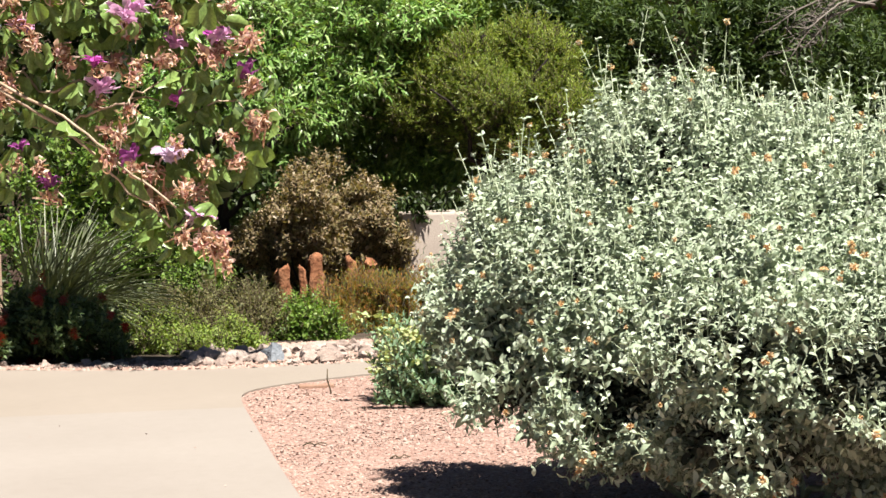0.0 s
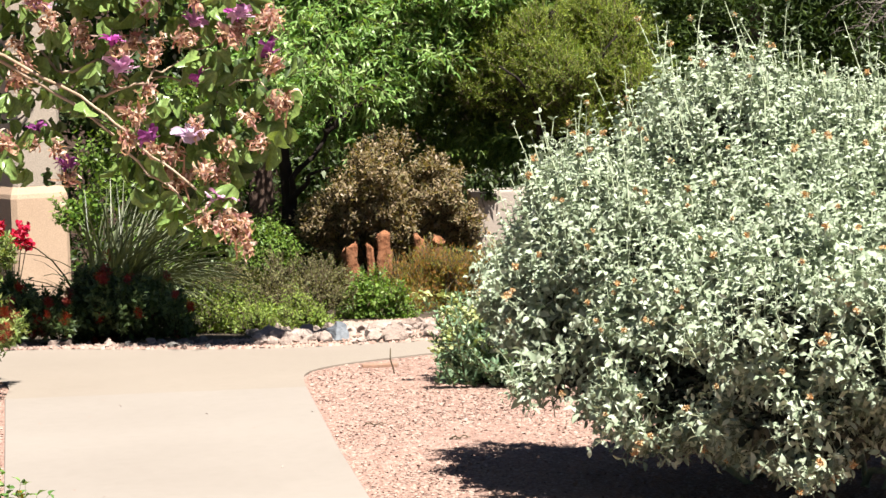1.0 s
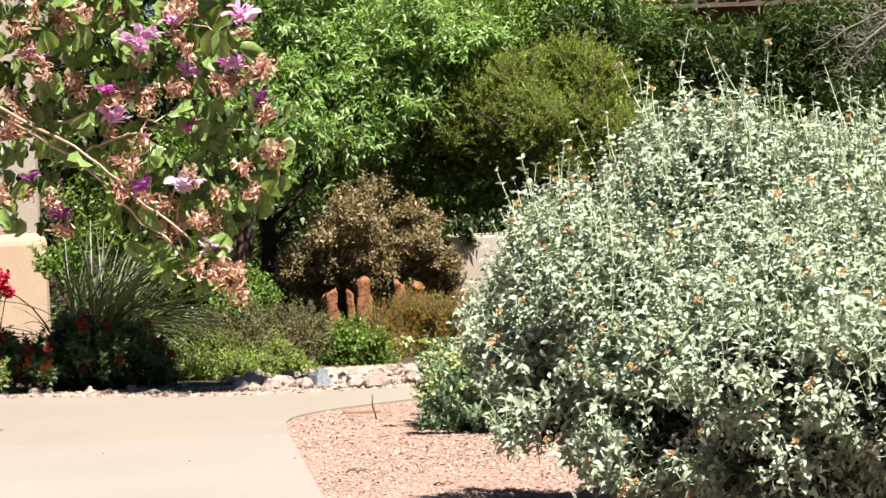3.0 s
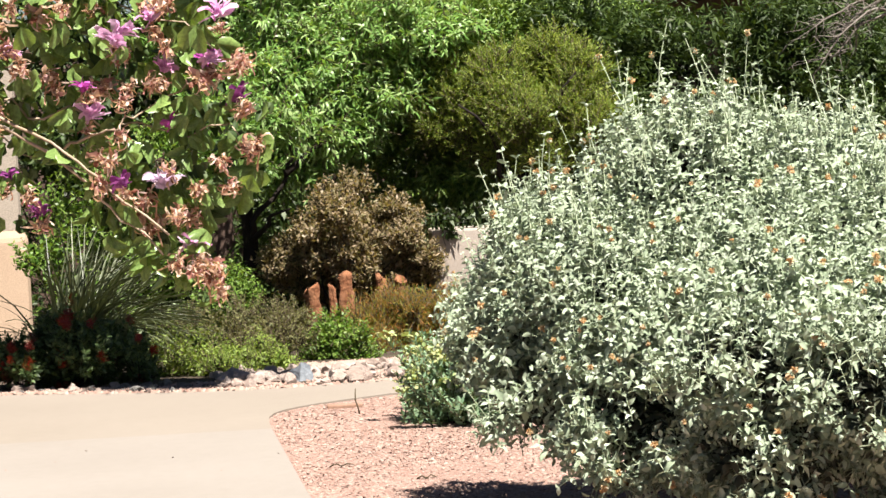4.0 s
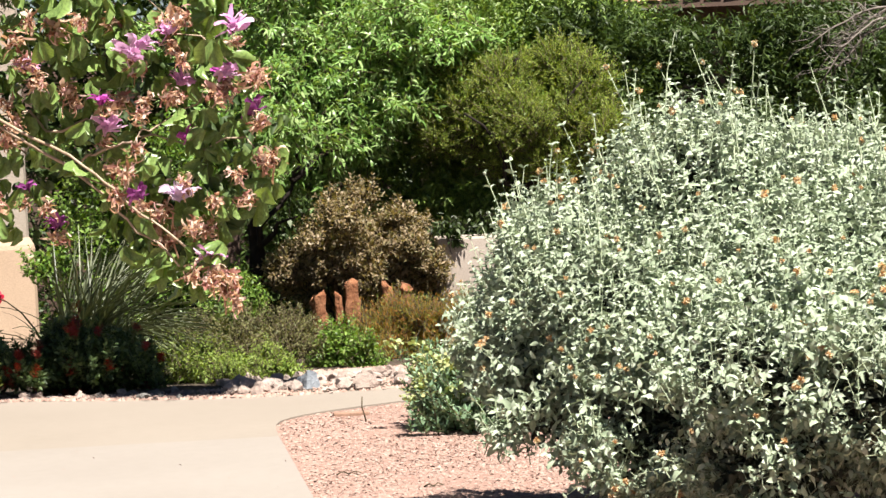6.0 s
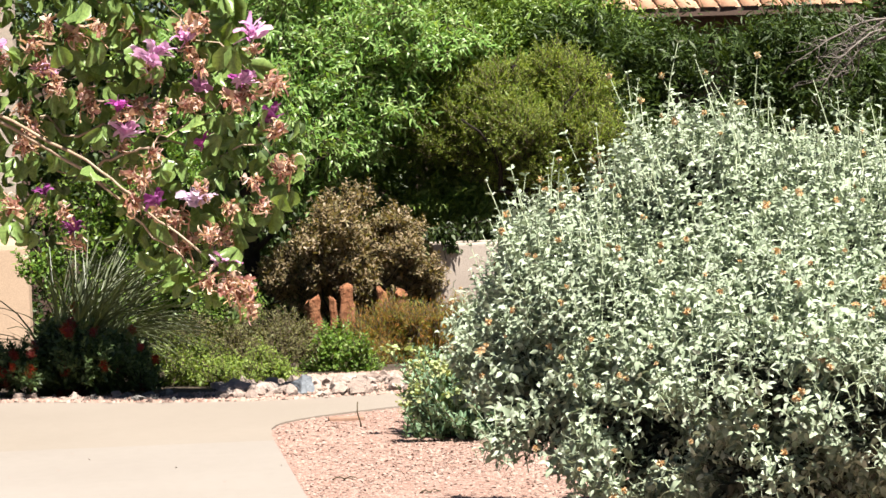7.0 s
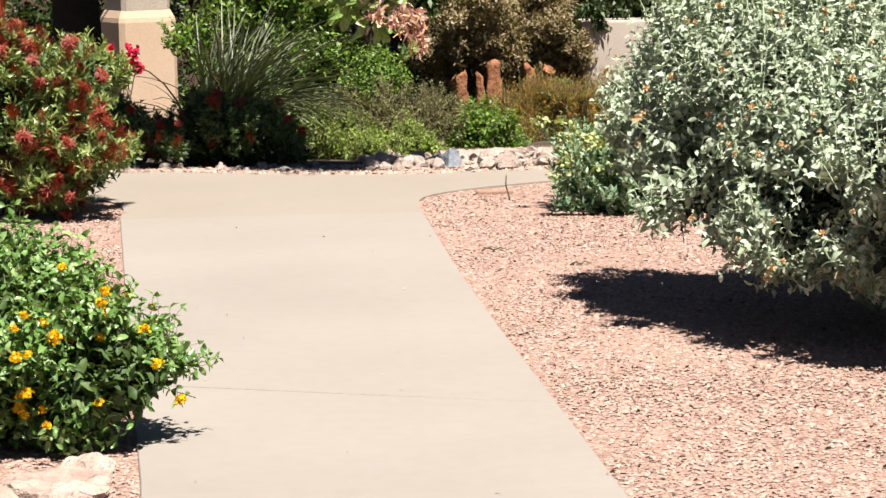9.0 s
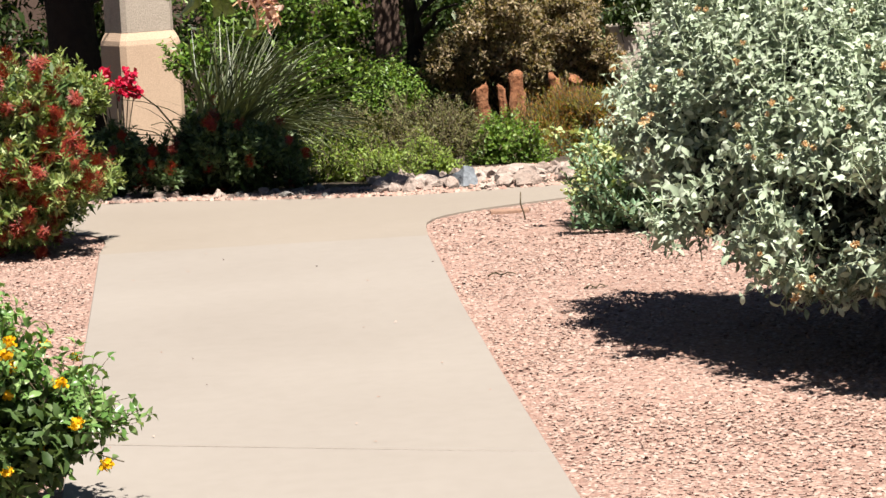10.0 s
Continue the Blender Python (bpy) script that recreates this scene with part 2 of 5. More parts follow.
def blade_leaf(width=0.5, widest=0.45, fold=0.08, droop=0.12):
    """A leaf one unit long along y: four triangles, folded on its midrib, tip drooping."""
    v = np.array([(0, 0, 0), (-width / 2, widest, fold), (0, widest, 0), (width / 2, widest, fold), (0, 1, -droop)])
    return v, np.array([(0, 2, 1), (0, 3, 2), (1, 2, 4), (2, 3, 4)])


def slim_leaf(width=0.2, droop=0.1):
    """A narrow leaf of two triangles."""
    return np.array([(0, 0, 0), (-width / 2, 0.45, 0.03), (width / 2, 0.45, 0.03), (0, 1, -droop)]), np.array([(0, 2, 1), (1, 2, 3)])


def oval_leaf(width=0.5, droop=0.3):
    """An oval leaf of four triangles that bends down to its tip."""
    w = width / 2
    return (np.array([(0, 0, 0), (-w, 0.3, 0.08), (w, 0.3, 0.08), (-w * 0.85, 0.7, 0.0), (w * 0.85, 0.7, 0.0), (0, 1, -droop)]),
            np.array([(0, 2, 1), (1, 2, 4), (1, 4, 3), (3, 4, 5)]))


def round_leaf(width=0.8, fold=0.1, droop=0.1):
    w = width / 2
    v = np.array([(0, 0, 0), (-w * 0.8, 0.2, fold), (w * 0.8, 0.2, fold), (-w, 0.6, fold), (w, 0.6, fold), (0, 0.5, 0),
                  (-w * 0.5, 0.95, -droop * 0.5), (w * 0.5, 0.95, -droop * 0.5), (0, 0.98, -droop)])
    return v, np.array([(0, 5, 1), (0, 2, 5), (1, 5, 3), (2, 4, 5), (3, 5, 6), (4, 7, 5), (6, 5, 8), (7, 8, 5)])


def spray(template, P, D, U, S, wide=None):
    """Copies of a small template at places P, long axis D, face towards U, sizes S: vertices and triangles."""
    tv, tf = template
    D = unit(D)
    X = unit(np.cross(D, U))
    Z = np.cross(X, D)
    w = S if wide is None else wide
    V = (P[:, None] + tv[None, :, 0, None] * (X * w[:, None])[:, None] + tv[None, :, 1, None] * (D * S[:, None])[:, None]
         + tv[None, :, 2, None] * (Z * S[:, None])[:, None])
    F = tf[None] + (np.arange(len(P)) * len(tv))[:, None, None]
    return V.reshape(-1, 3), F.reshape(-1, 3)


def join_sets(sets):
    V, F, n = [], [], 0
    for v, f in sets:
        V.append(v)
        F.append(f + n)
        n += len(v)
    return np.concatenate(V), np.concatenate(F)


def rods(A, B, ra, rb):
    """Three-sided tapered rods from A to B."""
    D = unit(B - A)
    X = unit(np.cross(D, np.array([0.31, 0.17, 0.94])))
    Y = np.cross(D, X)
    ring = [(math.cos(a), math.sin(a)) for a in (0, 2.094, 4.189)]
    V = np.stack([A + (X * c + Y * s) * ra[:, None] for c, s in ring] + [B + (X * c + Y * s) * rb[:, None] for c, s in ring], 1)
    f = np.array([(0, 1, 4), (0, 4, 3), (1, 2, 5), (1, 5, 4), (2, 0, 3), (2, 3, 5), (3, 4, 5)])
    F = f[None] + (np.arange(len(A)) * 6)[:, None, None]
    return V.reshape(-1, 3), F.reshape(-1, 3)


def tube(points, radii, sides=8, jitter=0.0, r=None):
    """A tapered tube through points."""
    P = np.array(points, float)
    T = unit(np.gradient(P, axis=0))
    X = unit(np.cross(T, np.array([0.2, 0.96, 0.17])))
    Y = np.cross(T, X)
    a = np.linspace(0, 2 * np.pi, sides, endpoint=False)
    R = np.array(radii, float)[:, None] * np.ones((1, sides))
    if jitter:
        R = R * (1 + (r or rng).uniform(-jitter, jitter, R.shape))
    V = P[:, None] + R[..., None] * (np.cos(a)[None, :, None] * X[:, None] + np.sin(a)[None, :, None] * Y[:, None])
    F = []
    for k in range(len(P) - 1):
        for j in range(sides):
            q, j2 = k * sides, (j + 1) % sides
            F += [(q + j, q + j2, q + sides + j2), (q + j, q + sides + j2, q + sides + j)]
    n = len(P) * sides
    V = np.concatenate([V.reshape(-1, 3), P[:1], P[-1:]])
    for j in range(sides):
        j2 = (j + 1) % sides
        F += [(n, j2, j), (n + 1, n - sides + j, n - sides + j2)]
    return V, np.array(F)


def wander(a, b, n, amount, r):
    """Points from a to b that wander a little."""
    a, b = np.array(a, float), np.array(b, float)
    t = np.linspace(0, 1, n)[:, None]
    w = np.cumsum(r.normal(0, 1, (n, 3)), 0)
    w = w - w[0] - t * (w[-1] - w[0])
    return a + (b - a) * t + w * amount * np.linalg.norm(b - a) / n


def lobes_skin(lobes, n, r, inner=0.0):
    """Points on the outer skin of a cluster of ellipsoids, with outward directions."""
    L = np.array(lobes, float)
    area = (L[:, 3] * L[:, 4] + L[:, 4] * L[:, 5] + L[:, 3] * L[:, 5])
    P, N = np.zeros((0, 3)), np.zeros((0, 3))
    while len(P) < n:
        k = r.choice(len(L), n, p=area / area.sum())
        d = unit(r.normal(0, 1, (n, 3)))
        depth = 1 - inner * r.random((n, 1)) ** 1.5
        p = L[k, :3] + d * L[k, 3:6] * depth
        out = np.ones(n, bool)
        for q in L:
            out &= (((p - q[:3]) / q[3:6]) ** 2).sum(1) > (0.99 - inner) ** 2
        P, N = np.concatenate([P, p[out]]), np.concatenate([N, unit(d / L[k, 3:6])[out]])
    return P[:n], N[:n]


def clumps(lobes, size, r, cover=0.9):
    """Breaks the skin of large lobes into many small ones, so that a crown has lit tufts and dark gaps."""
    out = []
    for x, y, z, a, b, c in lobes:
        m = max(5, int(cover * (a * b + b * c + a * c) / size ** 2 * 0.9))
        d = unit(r.normal(0, 1, (m, 3)))
        k = r.uniform(0.72, 1.0, (m, 1))
        p = np.array([x, y, z]) + d * k * np.array([a, b, c])
        w = size * r.uniform(0.55, 1.3, m)
        out += [(*p[i], w[i], w[i], w[i] * 0.7) for i in range(m)]
    return out


def shoots(P, D, length, nodes, leaf, size, r, up=0.3, spread=0.9, whorl=2, droop=0.0, curve=0.0, stem=0.004, first=0.15, wide=None):
    """Shoots from P along D with leaves set in pairs along them. Returns leaf set, stem set and tips."""
    n = len(P)
    length = np.broadcast_to(length, n)
    D = unit(D)
    X = unit(np.cross(D, r.normal(0, 1, (n, 3))))
    Y = np.cross(D, X)
    bend = unit(r.normal(0, 1, (n, 3)) + np.array([0, 0, 1.0])) * curve
    sets = []
    for k in range(nodes):
        f = first + (1 - first) * k / max(nodes - 1, 1)
        c = P + D * (length * f)[:, None] + bend * (length * f * f)[:, None]
        for w in range(whorl):
            a = w * 2 * np.pi / whorl + k * 1.571 + r.uniform(-0.5, 0.5, n)
            side = X * np.cos(a)[:, None] + Y * np.sin(a)[:, None]
            d = side * spread + D * (1 - spread * 0.6) + np.array([0, 0, up - droop]) + r.normal(0, 0.18, (n, 3))
            u = D * 0.5 + np.array([0, 0, 0.6]) + r.normal(0, 0.6, (n, 3))
            s = size * r.uniform(0.6, 1.25, n) * (1.0 - 0.35 * f)
            sets.append(spray(leaf, c, d, u, s, None if wide is None else wide * s / size))
    tips = P + D * length[:, None] + bend * length[:, None]
    mid = P + D * (length * 0.5)[:, None] + bend * (length * 0.25)[:, None]
    st = join_sets([rods(P, mid, np.full(n, stem), np.full(n, stem * 0.8)), rods(mid, tips, np.full(n, stem * 0.8), np.full(n, stem * 0.4))])
    return join_sets(sets), st, tips


def ball(bm_sub=1, squash=1.0):
    bm = bmesh.new()
    bmesh.ops.create_icosphere(bm, subdivisions=bm_sub, radius=1.0)
    v = np.array([x.co[:] for x in bm.verts]) * (1, 1, squash)
    f = np.array([[q.index for q in p.verts] for p in bm.faces])
    bm.free()
    return v, f


def box_bm(x0, x1, y0, y1, z0, z1, bevel=0.0, seg=2):
    bm = bmesh.new()
    bmesh.ops.create_cube(bm, size=1.0)
    for v in bm.verts:
        v.co = Vector(((x0 + x1) / 2 + v.co.x * (x1 - x0), (y0 + y1) / 2 + v.co.y * (y1 - y0), (z0 + z1) / 2 + v.co.z * (z1 - z0)))
    if bevel:
        bmesh.ops.bevel(bm, geom=bm.edges[:], offset=bevel, segments=seg, affect="EDGES", profile=0.6)
    return bm


def rock_bm(sx, sy, sz, seed, sub=2):
    """A broken boulder: an icosphere cut by planes and roughened."""
    r = random.Random(seed)
    bm = bmesh.new()
    bmesh.ops.create_icosphere(bm, subdivisions=sub, radius=1.0)
    cuts = [(Vector((r.gauss(0, 1), r.gauss(0, 1), r.gauss(0.2, 1))).normalized(), r.uniform(0.42, 0.8)) for _ in range(11)]
    off = Vector((r.random() * 50, r.random() * 50, r.random() * 50))
    for v in bm.verts:
        for n, d in cuts:
            k = v.co.dot(n)
            if k > d:
                v.co -= n * (k - d)
        v.co *= 1 + 0.13 * noise.noise(v.co * 2.2 + off) + 0.06 * noise.noise(v.co * 6 + off) + (0.05 * noise.noise(v.co * 15 + off) if sub > 3 else 0)
        v.co = Vector((v.co.x * sx, v.co.y * sy, v.co.z * sz))
    return bm


# ---- ground ----
def ground_sheet():
    xs = np.concatenate([[-400, -60, -12], np.arange(-5, 9.01, 0.25), [16, 60, 400]])
    ys = np.concatenate([[-300, -40, -4], np.arange(0, 30.01, 0.25), [40, 80, 500]])
    V = []
    for y in ys:
        for x in xs:
            z = gz(x, min(y, 40))
            if 0 < y < 30 and -5 < x < 9:
                z += 0.006 * noise.noise(Vector((x * 1.3, y * 1.3, 0)))
            V.append((x, y, z - 0.011))
    n = len(xs)
    F = []
    for j in range(len(ys) - 1):
        for i in range(n - 1):
            a = j * n + i
            F += [(a, a + 1, a + n + 1), (a, a + n + 1, a + n)]
    ob = part_mesh("ground", mesh_from("ground", V, F), M["gravel_bed"])
    return tagged(ob, "pinkish crushed gravel ground of the garden", "ground", kind="structure")


ground_sheet()


def slab(name, left, right, top, thick, mat, label, category):
    """A poured slab between two edge lines of equal length, with a rounded arris."""
    bm = bmesh.new()
    L = [bm.verts.new((x, y, top + gz(x, y))) for x, y in left]
    R = [bm.verts.new((x, y, top + gz(x, y))) for x, y in right]
    for k in range(len(L) - 1):
        bm.faces.new((L[k], R[k], R[k + 1], L[k + 1]))
    bmesh.ops.extrude_face_region(bm, geom=bm.faces[:])
    for v in L + R:
        v.co.z -= thick
    bmesh.ops.recalc_face_normals(bm, faces=bm.faces)
    rim = [e for e in bm.edges if len(e.link_faces) == 2 and e.calc_face_angle(0) > 1.0 and min(v.co.z - gz(v.co.x, v.co.y) for v in e.verts) > top - 0.01 and min(v.co.y for v in e.verts) < 14.99]
    bmesh.ops.bevel(bm, geom=rim, offset=0.004, segments=1, affect="EDGES")
    return tagged(part(name, bm, mat), label, category, kind="structure")


def spline(pts, n):
    P = np.array(pts, float)
    t = np.linspace(0, len(P) - 1, n)
    k = np.clip(t.astype(int), 0, len(P) - 2)
    f = (t - k)[:, None]
    m = np.gradient(P, axis=0)
    h = f * f * (3 - 2 * f)
    a, c = P[k], P[k + 1]
    return a * (1 - h) + c * h + (f - 2 * f ** 2 + f ** 3) * m[k] + (f ** 3 - f ** 2) * m[k + 1]


WALK_R = [(1.30, -4.0), (1.10, 2.0), (0.93, 5.0), (0.745, 8.0), (0.57, 10.86), (0.47, 12.7), (0.375, 15.0)]
WALK_L = [(0.0, -4.0), (-0.30, 2.0), (-0.44, 5.0), (-0.62, 8.2), (-0.85, 10.8), (-1.03, 12.95), (-1.205, 15.0)]
JOINTS = (9.75,)
SKEW = 0.285


def walk_x(line, y):
    return float(np.interp(y, [p[1] for p in line], [p[0] for p in line]))


def walk_slabs():
    cuts = [-4.0, 2.5, JOINTS[0], 15.0]
    for a, c in zip(cuts[:-1], cuts[1:]):
        ys = np.linspace(a + (0.008 if a > -4 else 0), c - (0.008 if c < 15 else 0), 15)
        skew = [SKEW * (((y - a) / (c - a)) if c == JOINTS[0] else ((c - y) / (c - a)) if a == JOINTS[0] else 0.0) for y in ys]
        slab("walkway", [(walk_x(WALK_L, y + d), y + d) for y, d in zip(ys, skew)], [(walk_x(WALK_R, y - d), y - d) for y, d in zip(ys, skew)], 0.0, 0.09, M["concrete"],
             "pale sun-bleached concrete garden walk slab", "path")
    # cross walk, flared where it meets the approach
    near = [(-14, 16.6), (-6.0, 16.3), (-2.6, 16.2), (-1.55, 16.05), (-1.36, 15.93), (-1.26, 15.72), (-1.22, 15.45), (-1.206, 15.0), (0.374, 15.0), (0.366, 15.3), (0.372, 15.55),
            (0.40, 15.70), (0.455, 15.83), (0.54, 15.95), (0.66, 16.07), (0.82, 16.19), (1.09, 16.37), (1.7, 16.52), (3.2, 16.75), (9.0, 17.2)]
    far = [(-14, 18.0), (-6.0, 17.85), (-2.6, 17.75), (-1.6, 17.66), (-1.45, 17.63), (-1.3, 17.6), (-1.2, 17.55), (-1.1, 17.5), (-0.6, 17.25), (-0.3, 17.13), (0.0, 17.05),
           (0.2, 17.0), (0.33, 16.99), (0.45, 16.99), (0.57, 17.02), (0.7, 17.06), (1.15, 17.15), (1.8, 17.28), (3.2, 17.6), (9.0, 18.2)]
    bm = bmesh.new()
    A = [bm.verts.new((x, y, 0.0)) for x, y in near]
    B = [bm.verts.new((x, y, 0.0 + gz(x, y))) for x, y in far]
    for k in range(len(A) - 1):
        bm.faces.new((A[k], A[k + 1], B[k + 1], B[k]))
    bmesh.ops.subdivide_edges(bm, edges=[e for e in bm.edges if {e.verts[0], e.verts[1]} <= set(A) or {e.verts[0], e.verts[1]} <= set(B)], cuts=2)
    ex = bmesh.ops.extrude_face_region(bm, geom=bm.faces[:])
    low = [v for v in ex["geom"] if isinstance(v, bmesh.types.BMVert)]
    for v in low:
        v.co.z -= 0.09
    bmesh.ops.recalc_face_normals(bm, faces=bm.faces)
    tagged(part("cross_walk", bm, M["old_concrete"]), "pale concrete cross walk curving behind the shrubs", "path", kind="structure")

    yl, yr = JOINTS[0] + SKEW, JOINTS[0] - SKEW
    xl, xr = walk_x(WALK_L, yl) + 0.01, walk_x(WALK_R, yr) - 0.01
    filler = box_bm(xl, xr, -0.0075, 0.0075, -0.08, -0.003)
    for v in filler.verts:
        v.co.y += yl + (yr - yl) * (v.co.x - xl) / (xr - xl)
    tagged(part("joint_filler", filler, M["soil"]), "dark weathered filler in the walk's joint", "joint", kind="structure")


walk_slabs()


def far_bed():
    """Dark soil bed behind the cross walk."""
    xs, ys = np.arange(-8, 9.01, 0.2), np.concatenate([np.arange(17.0, 27.01, 0.2), [30, 40, 60]])
    V, F, n = [], [], len(xs)
    fx = [-14, -6.0, -2.6, -1.6, -1.1, -0.6, -0.2, 0.2, 0.45, 0.7, 1.15, 1.8, 3.2, 9.0]
    fy = [18.0, 17.85, 17.75, 17.66, 17.5, 17.25, 17.1, 17.0, 16.99, 17.06, 17.15, 17.28, 17.6, 18.2]
    for y in ys:
        for x in xs:
            edge = np.interp(x, fx, fy)
            yy = edge + 0.004 + (y - 17.0) * (60 - edge) / 43.0
            V.append((x, yy, gz(x, yy) + 0.006 + 0.02 * noise.noise(Vector((x * 2, yy * 2, 3))) * min(1, (yy - edge) * 3)))
    for j in range(len(ys) - 1):
        for i in range(n - 1):
            a = j * n + i
            F += [(a, a + 1, a + n + 1), (a, a + n + 1, a + n)]
    tagged(part_mesh("soil_bed", mesh_from("soil_bed", V, F), M["soil"], smooth=True), "dark soil of the planting bed behind the walk", "ground", kind="structure")


far_bed()


def gravel():
    """Loose crushed stone over the beds beside the walk."""
    r = np.random.default_rng(3)
    v = np.array([(1, 0, -0.2), (0.1, 1, -0.2), (-1, 0.1, -0.2), (0, -1, -0.2), (0.15, -0.1, 1)], float)
    f = np.array([(0, 1, 4), (1, 2, 4), (2, 3, 4), (3, 0, 4)])
    n = 165000
    y = r.uniform(0, 1, n) ** 1.15 * 9.3 + 7.2
    x = r.uniform(-2.2, 2.9, n)
    wl, wr = np.interp(y, [p[1] for p in WALK_L], [p[0] for p in WALK_L]), np.interp(y, [p[1] for p in WALK_R], [p[0] for p in WALK_R])
    cr = np.interp(x, [-2.6, -1.55, -1.36, -1.26, -1.206, 0.366, 0.372, 0.40, 0.455, 0.54, 0.66, 0.82, 1.09, 1.7, 3.2], [16.2, 16.05, 15.93, 15.72, 15.0, 15.1, 15.55, 15.70, 15.83, 15.95, 16.07, 16.19, 16.37, 16.52, 16.75])
    ok = ((x < wl - 0.012) | (x > wr + 0.012)) & (y < cr - 0.015)
    stray = (~ok) & (r.random(n) < 0.0008) & (y < 15)
    z = np.where(stray, 0.001, -0.0115) + 0.005 * r.random(n)
    keep = ok | stray
    P = np.stack([x, y, z], 1)[keep]
    k = len(P)
    s = r.uniform(0.0045, 0.011, k) * np.where(stray[keep], 0.6, 1)
    D = unit(r.normal(0, 1, (k, 3)) * (1, 1, 0.15))
    U = r.normal(0, 0.2, (k, 3)) + (0, 0, 1)
    V, F = spray((v * (0.85, 1, 0.24), f), P, D, U, s * 1.1)
    V = V + r.normal(0, 0.0014, V.shape)
    tagged(part_mesh("gravel", mesh_from("gravel", V, F), M["gravel"]), "loose pinkish crushed gravel beside the walk", "gravel", kind="stuff")


gravel()


# ---- plants: shared builders ----
def leafy_bush(name, base, label, category, lobes, n, leaf, size, mat, stem_mat, seed, length=0.25, nodes=5, up=0.3, spread=0.9, rise=0.6,
               droop=0.0, whorl=2, fill=0.35, inner=0.35, wide=None, stem=0.003, curve=0.1, limbs=9, limb_r=0.012, group="", tuft=0.0, core=None, core_r=0.78, smooth_part=0.0, smooth_from=-9.0):
    """A shrub: limbs from its base, shoots over the skin of its lobes, leaves along the shoots."""
    r = np.random.default_rng(seed)
    bx, by = base
    thing = empty_thing(name, (bx, by, gz(bx, by) - 0.02), label, category, group)
    P, N = lobes_skin(clumps(lobes, tuft, r) if tuft else lobes, n, r, inner)
    if smooth_part:
        k = int(n * smooth_part)
        Q, W = lobes_skin(lobes, k, r, 0.2)
        high = Q[:, 2] > smooth_from
        P[:k][high], N[:k][high] = Q[high], W[high]
    D = unit(N * 0.8 + np.array([0, 0, rise]) + r.normal(0, 0.3, (n, 3)))
    L = length * r.uniform(0.5, 1.2, n)
    ls, st, tips = shoots(P - D * (L * 0.7)[:, None], D, L, nodes, leaf, size, r, up, spread, whorl, droop, curve, stem, 0.15, wide)
    sets = [ls]
    if fill:
        k = int(n * fill * nodes)
        lo = np.array(lobes, float)
        j = r.choice(len(lo), k)
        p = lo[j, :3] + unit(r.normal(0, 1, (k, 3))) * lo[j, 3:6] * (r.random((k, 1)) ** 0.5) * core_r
        # core leaves take a darker material: shade between the shoots, put into colour
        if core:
            part_mesh("inner_foliage", mesh_from("inner_foliage", *spray(leaf, p, r.normal(0, 1, (k, 3)), r.normal(0, 0.6, (k, 3)) + (0, 0, 1), size * r.uniform(0.7, 1.3, k))), M[core], thing, "inner leaves coloured dark to stand in for shade", kind="stuff")
        else:
            sets.append(spray(leaf, p, r.normal(0, 1, (k, 3)), r.normal(0, 0.6, (k, 3)) + (0, 0, 1), size * r.uniform(0.7, 1.3, k), None if wide is None else wide * r.uniform(0.7, 1.3, k)))
    V, F = join_sets(sets)
    low = V[:, 2] < -0.045 * np.maximum(0, V[:, 1] - 17.4) + 0.01
    V[low, 2] = -0.045 * np.maximum(0, V[low, 1] - 17.4) + 0.01
    part_mesh("foliage", mesh_from("foliage", V, F), mat, thing, kind="stuff")
    limb_sets = [st]
    lo = np.array(lobes, float)
    for k in range(limbs):
        q = lo[k % len(lo)]
        end = q[:3] + unit(r.normal(0, 1, 3) + (0, 0, 0.6)) * q[3:6] * 0.75
        pts = wander((bx + r.normal(0, 0.05), by + r.normal(0, 0.05), gz(bx, by) - 0.03), end, 7, 0.35, r)
        limb_sets.append(tube(pts, np.linspace(limb_r, limb_r * 0.3, 7), 5))
    part_mesh("branch", mesh_from("branch", *join_sets(limb_sets)), stem_mat, thing, kind="stuff")
    return thing, P, tips, r


# ---- silver shrub beside the walk ----
def woolly_leaf(width=0.52, droop=0.25, fold=0.10):
    """A broad soft leaf, folded along its midrib, waved at its rim and bent down to the tip."""
    w = width / 2
    v = np.array([(0, 0, 0), (-w * 0.75, 0.22, fold), (0, 0.25, 0.02), (w * 0.75, 0.22, fold * 0.7), (-w, 0.52, fold * 0.5), (0, 0.55, 0.0), (w, 0.50, fold * 0.9),
                  (-w * 0.6, 0.82, -droop * 0.25), (w * 0.6, 0.80, -droop * 0.45), (0, 1, -droop)])
    return v, np.array([(0, 2, 1), (0, 3, 2), (1, 2, 5), (1, 5, 4), (2, 3, 6), (2, 6, 5), (4, 5, 7), (5, 6, 8), (7, 5, 9), (5, 8, 9)])


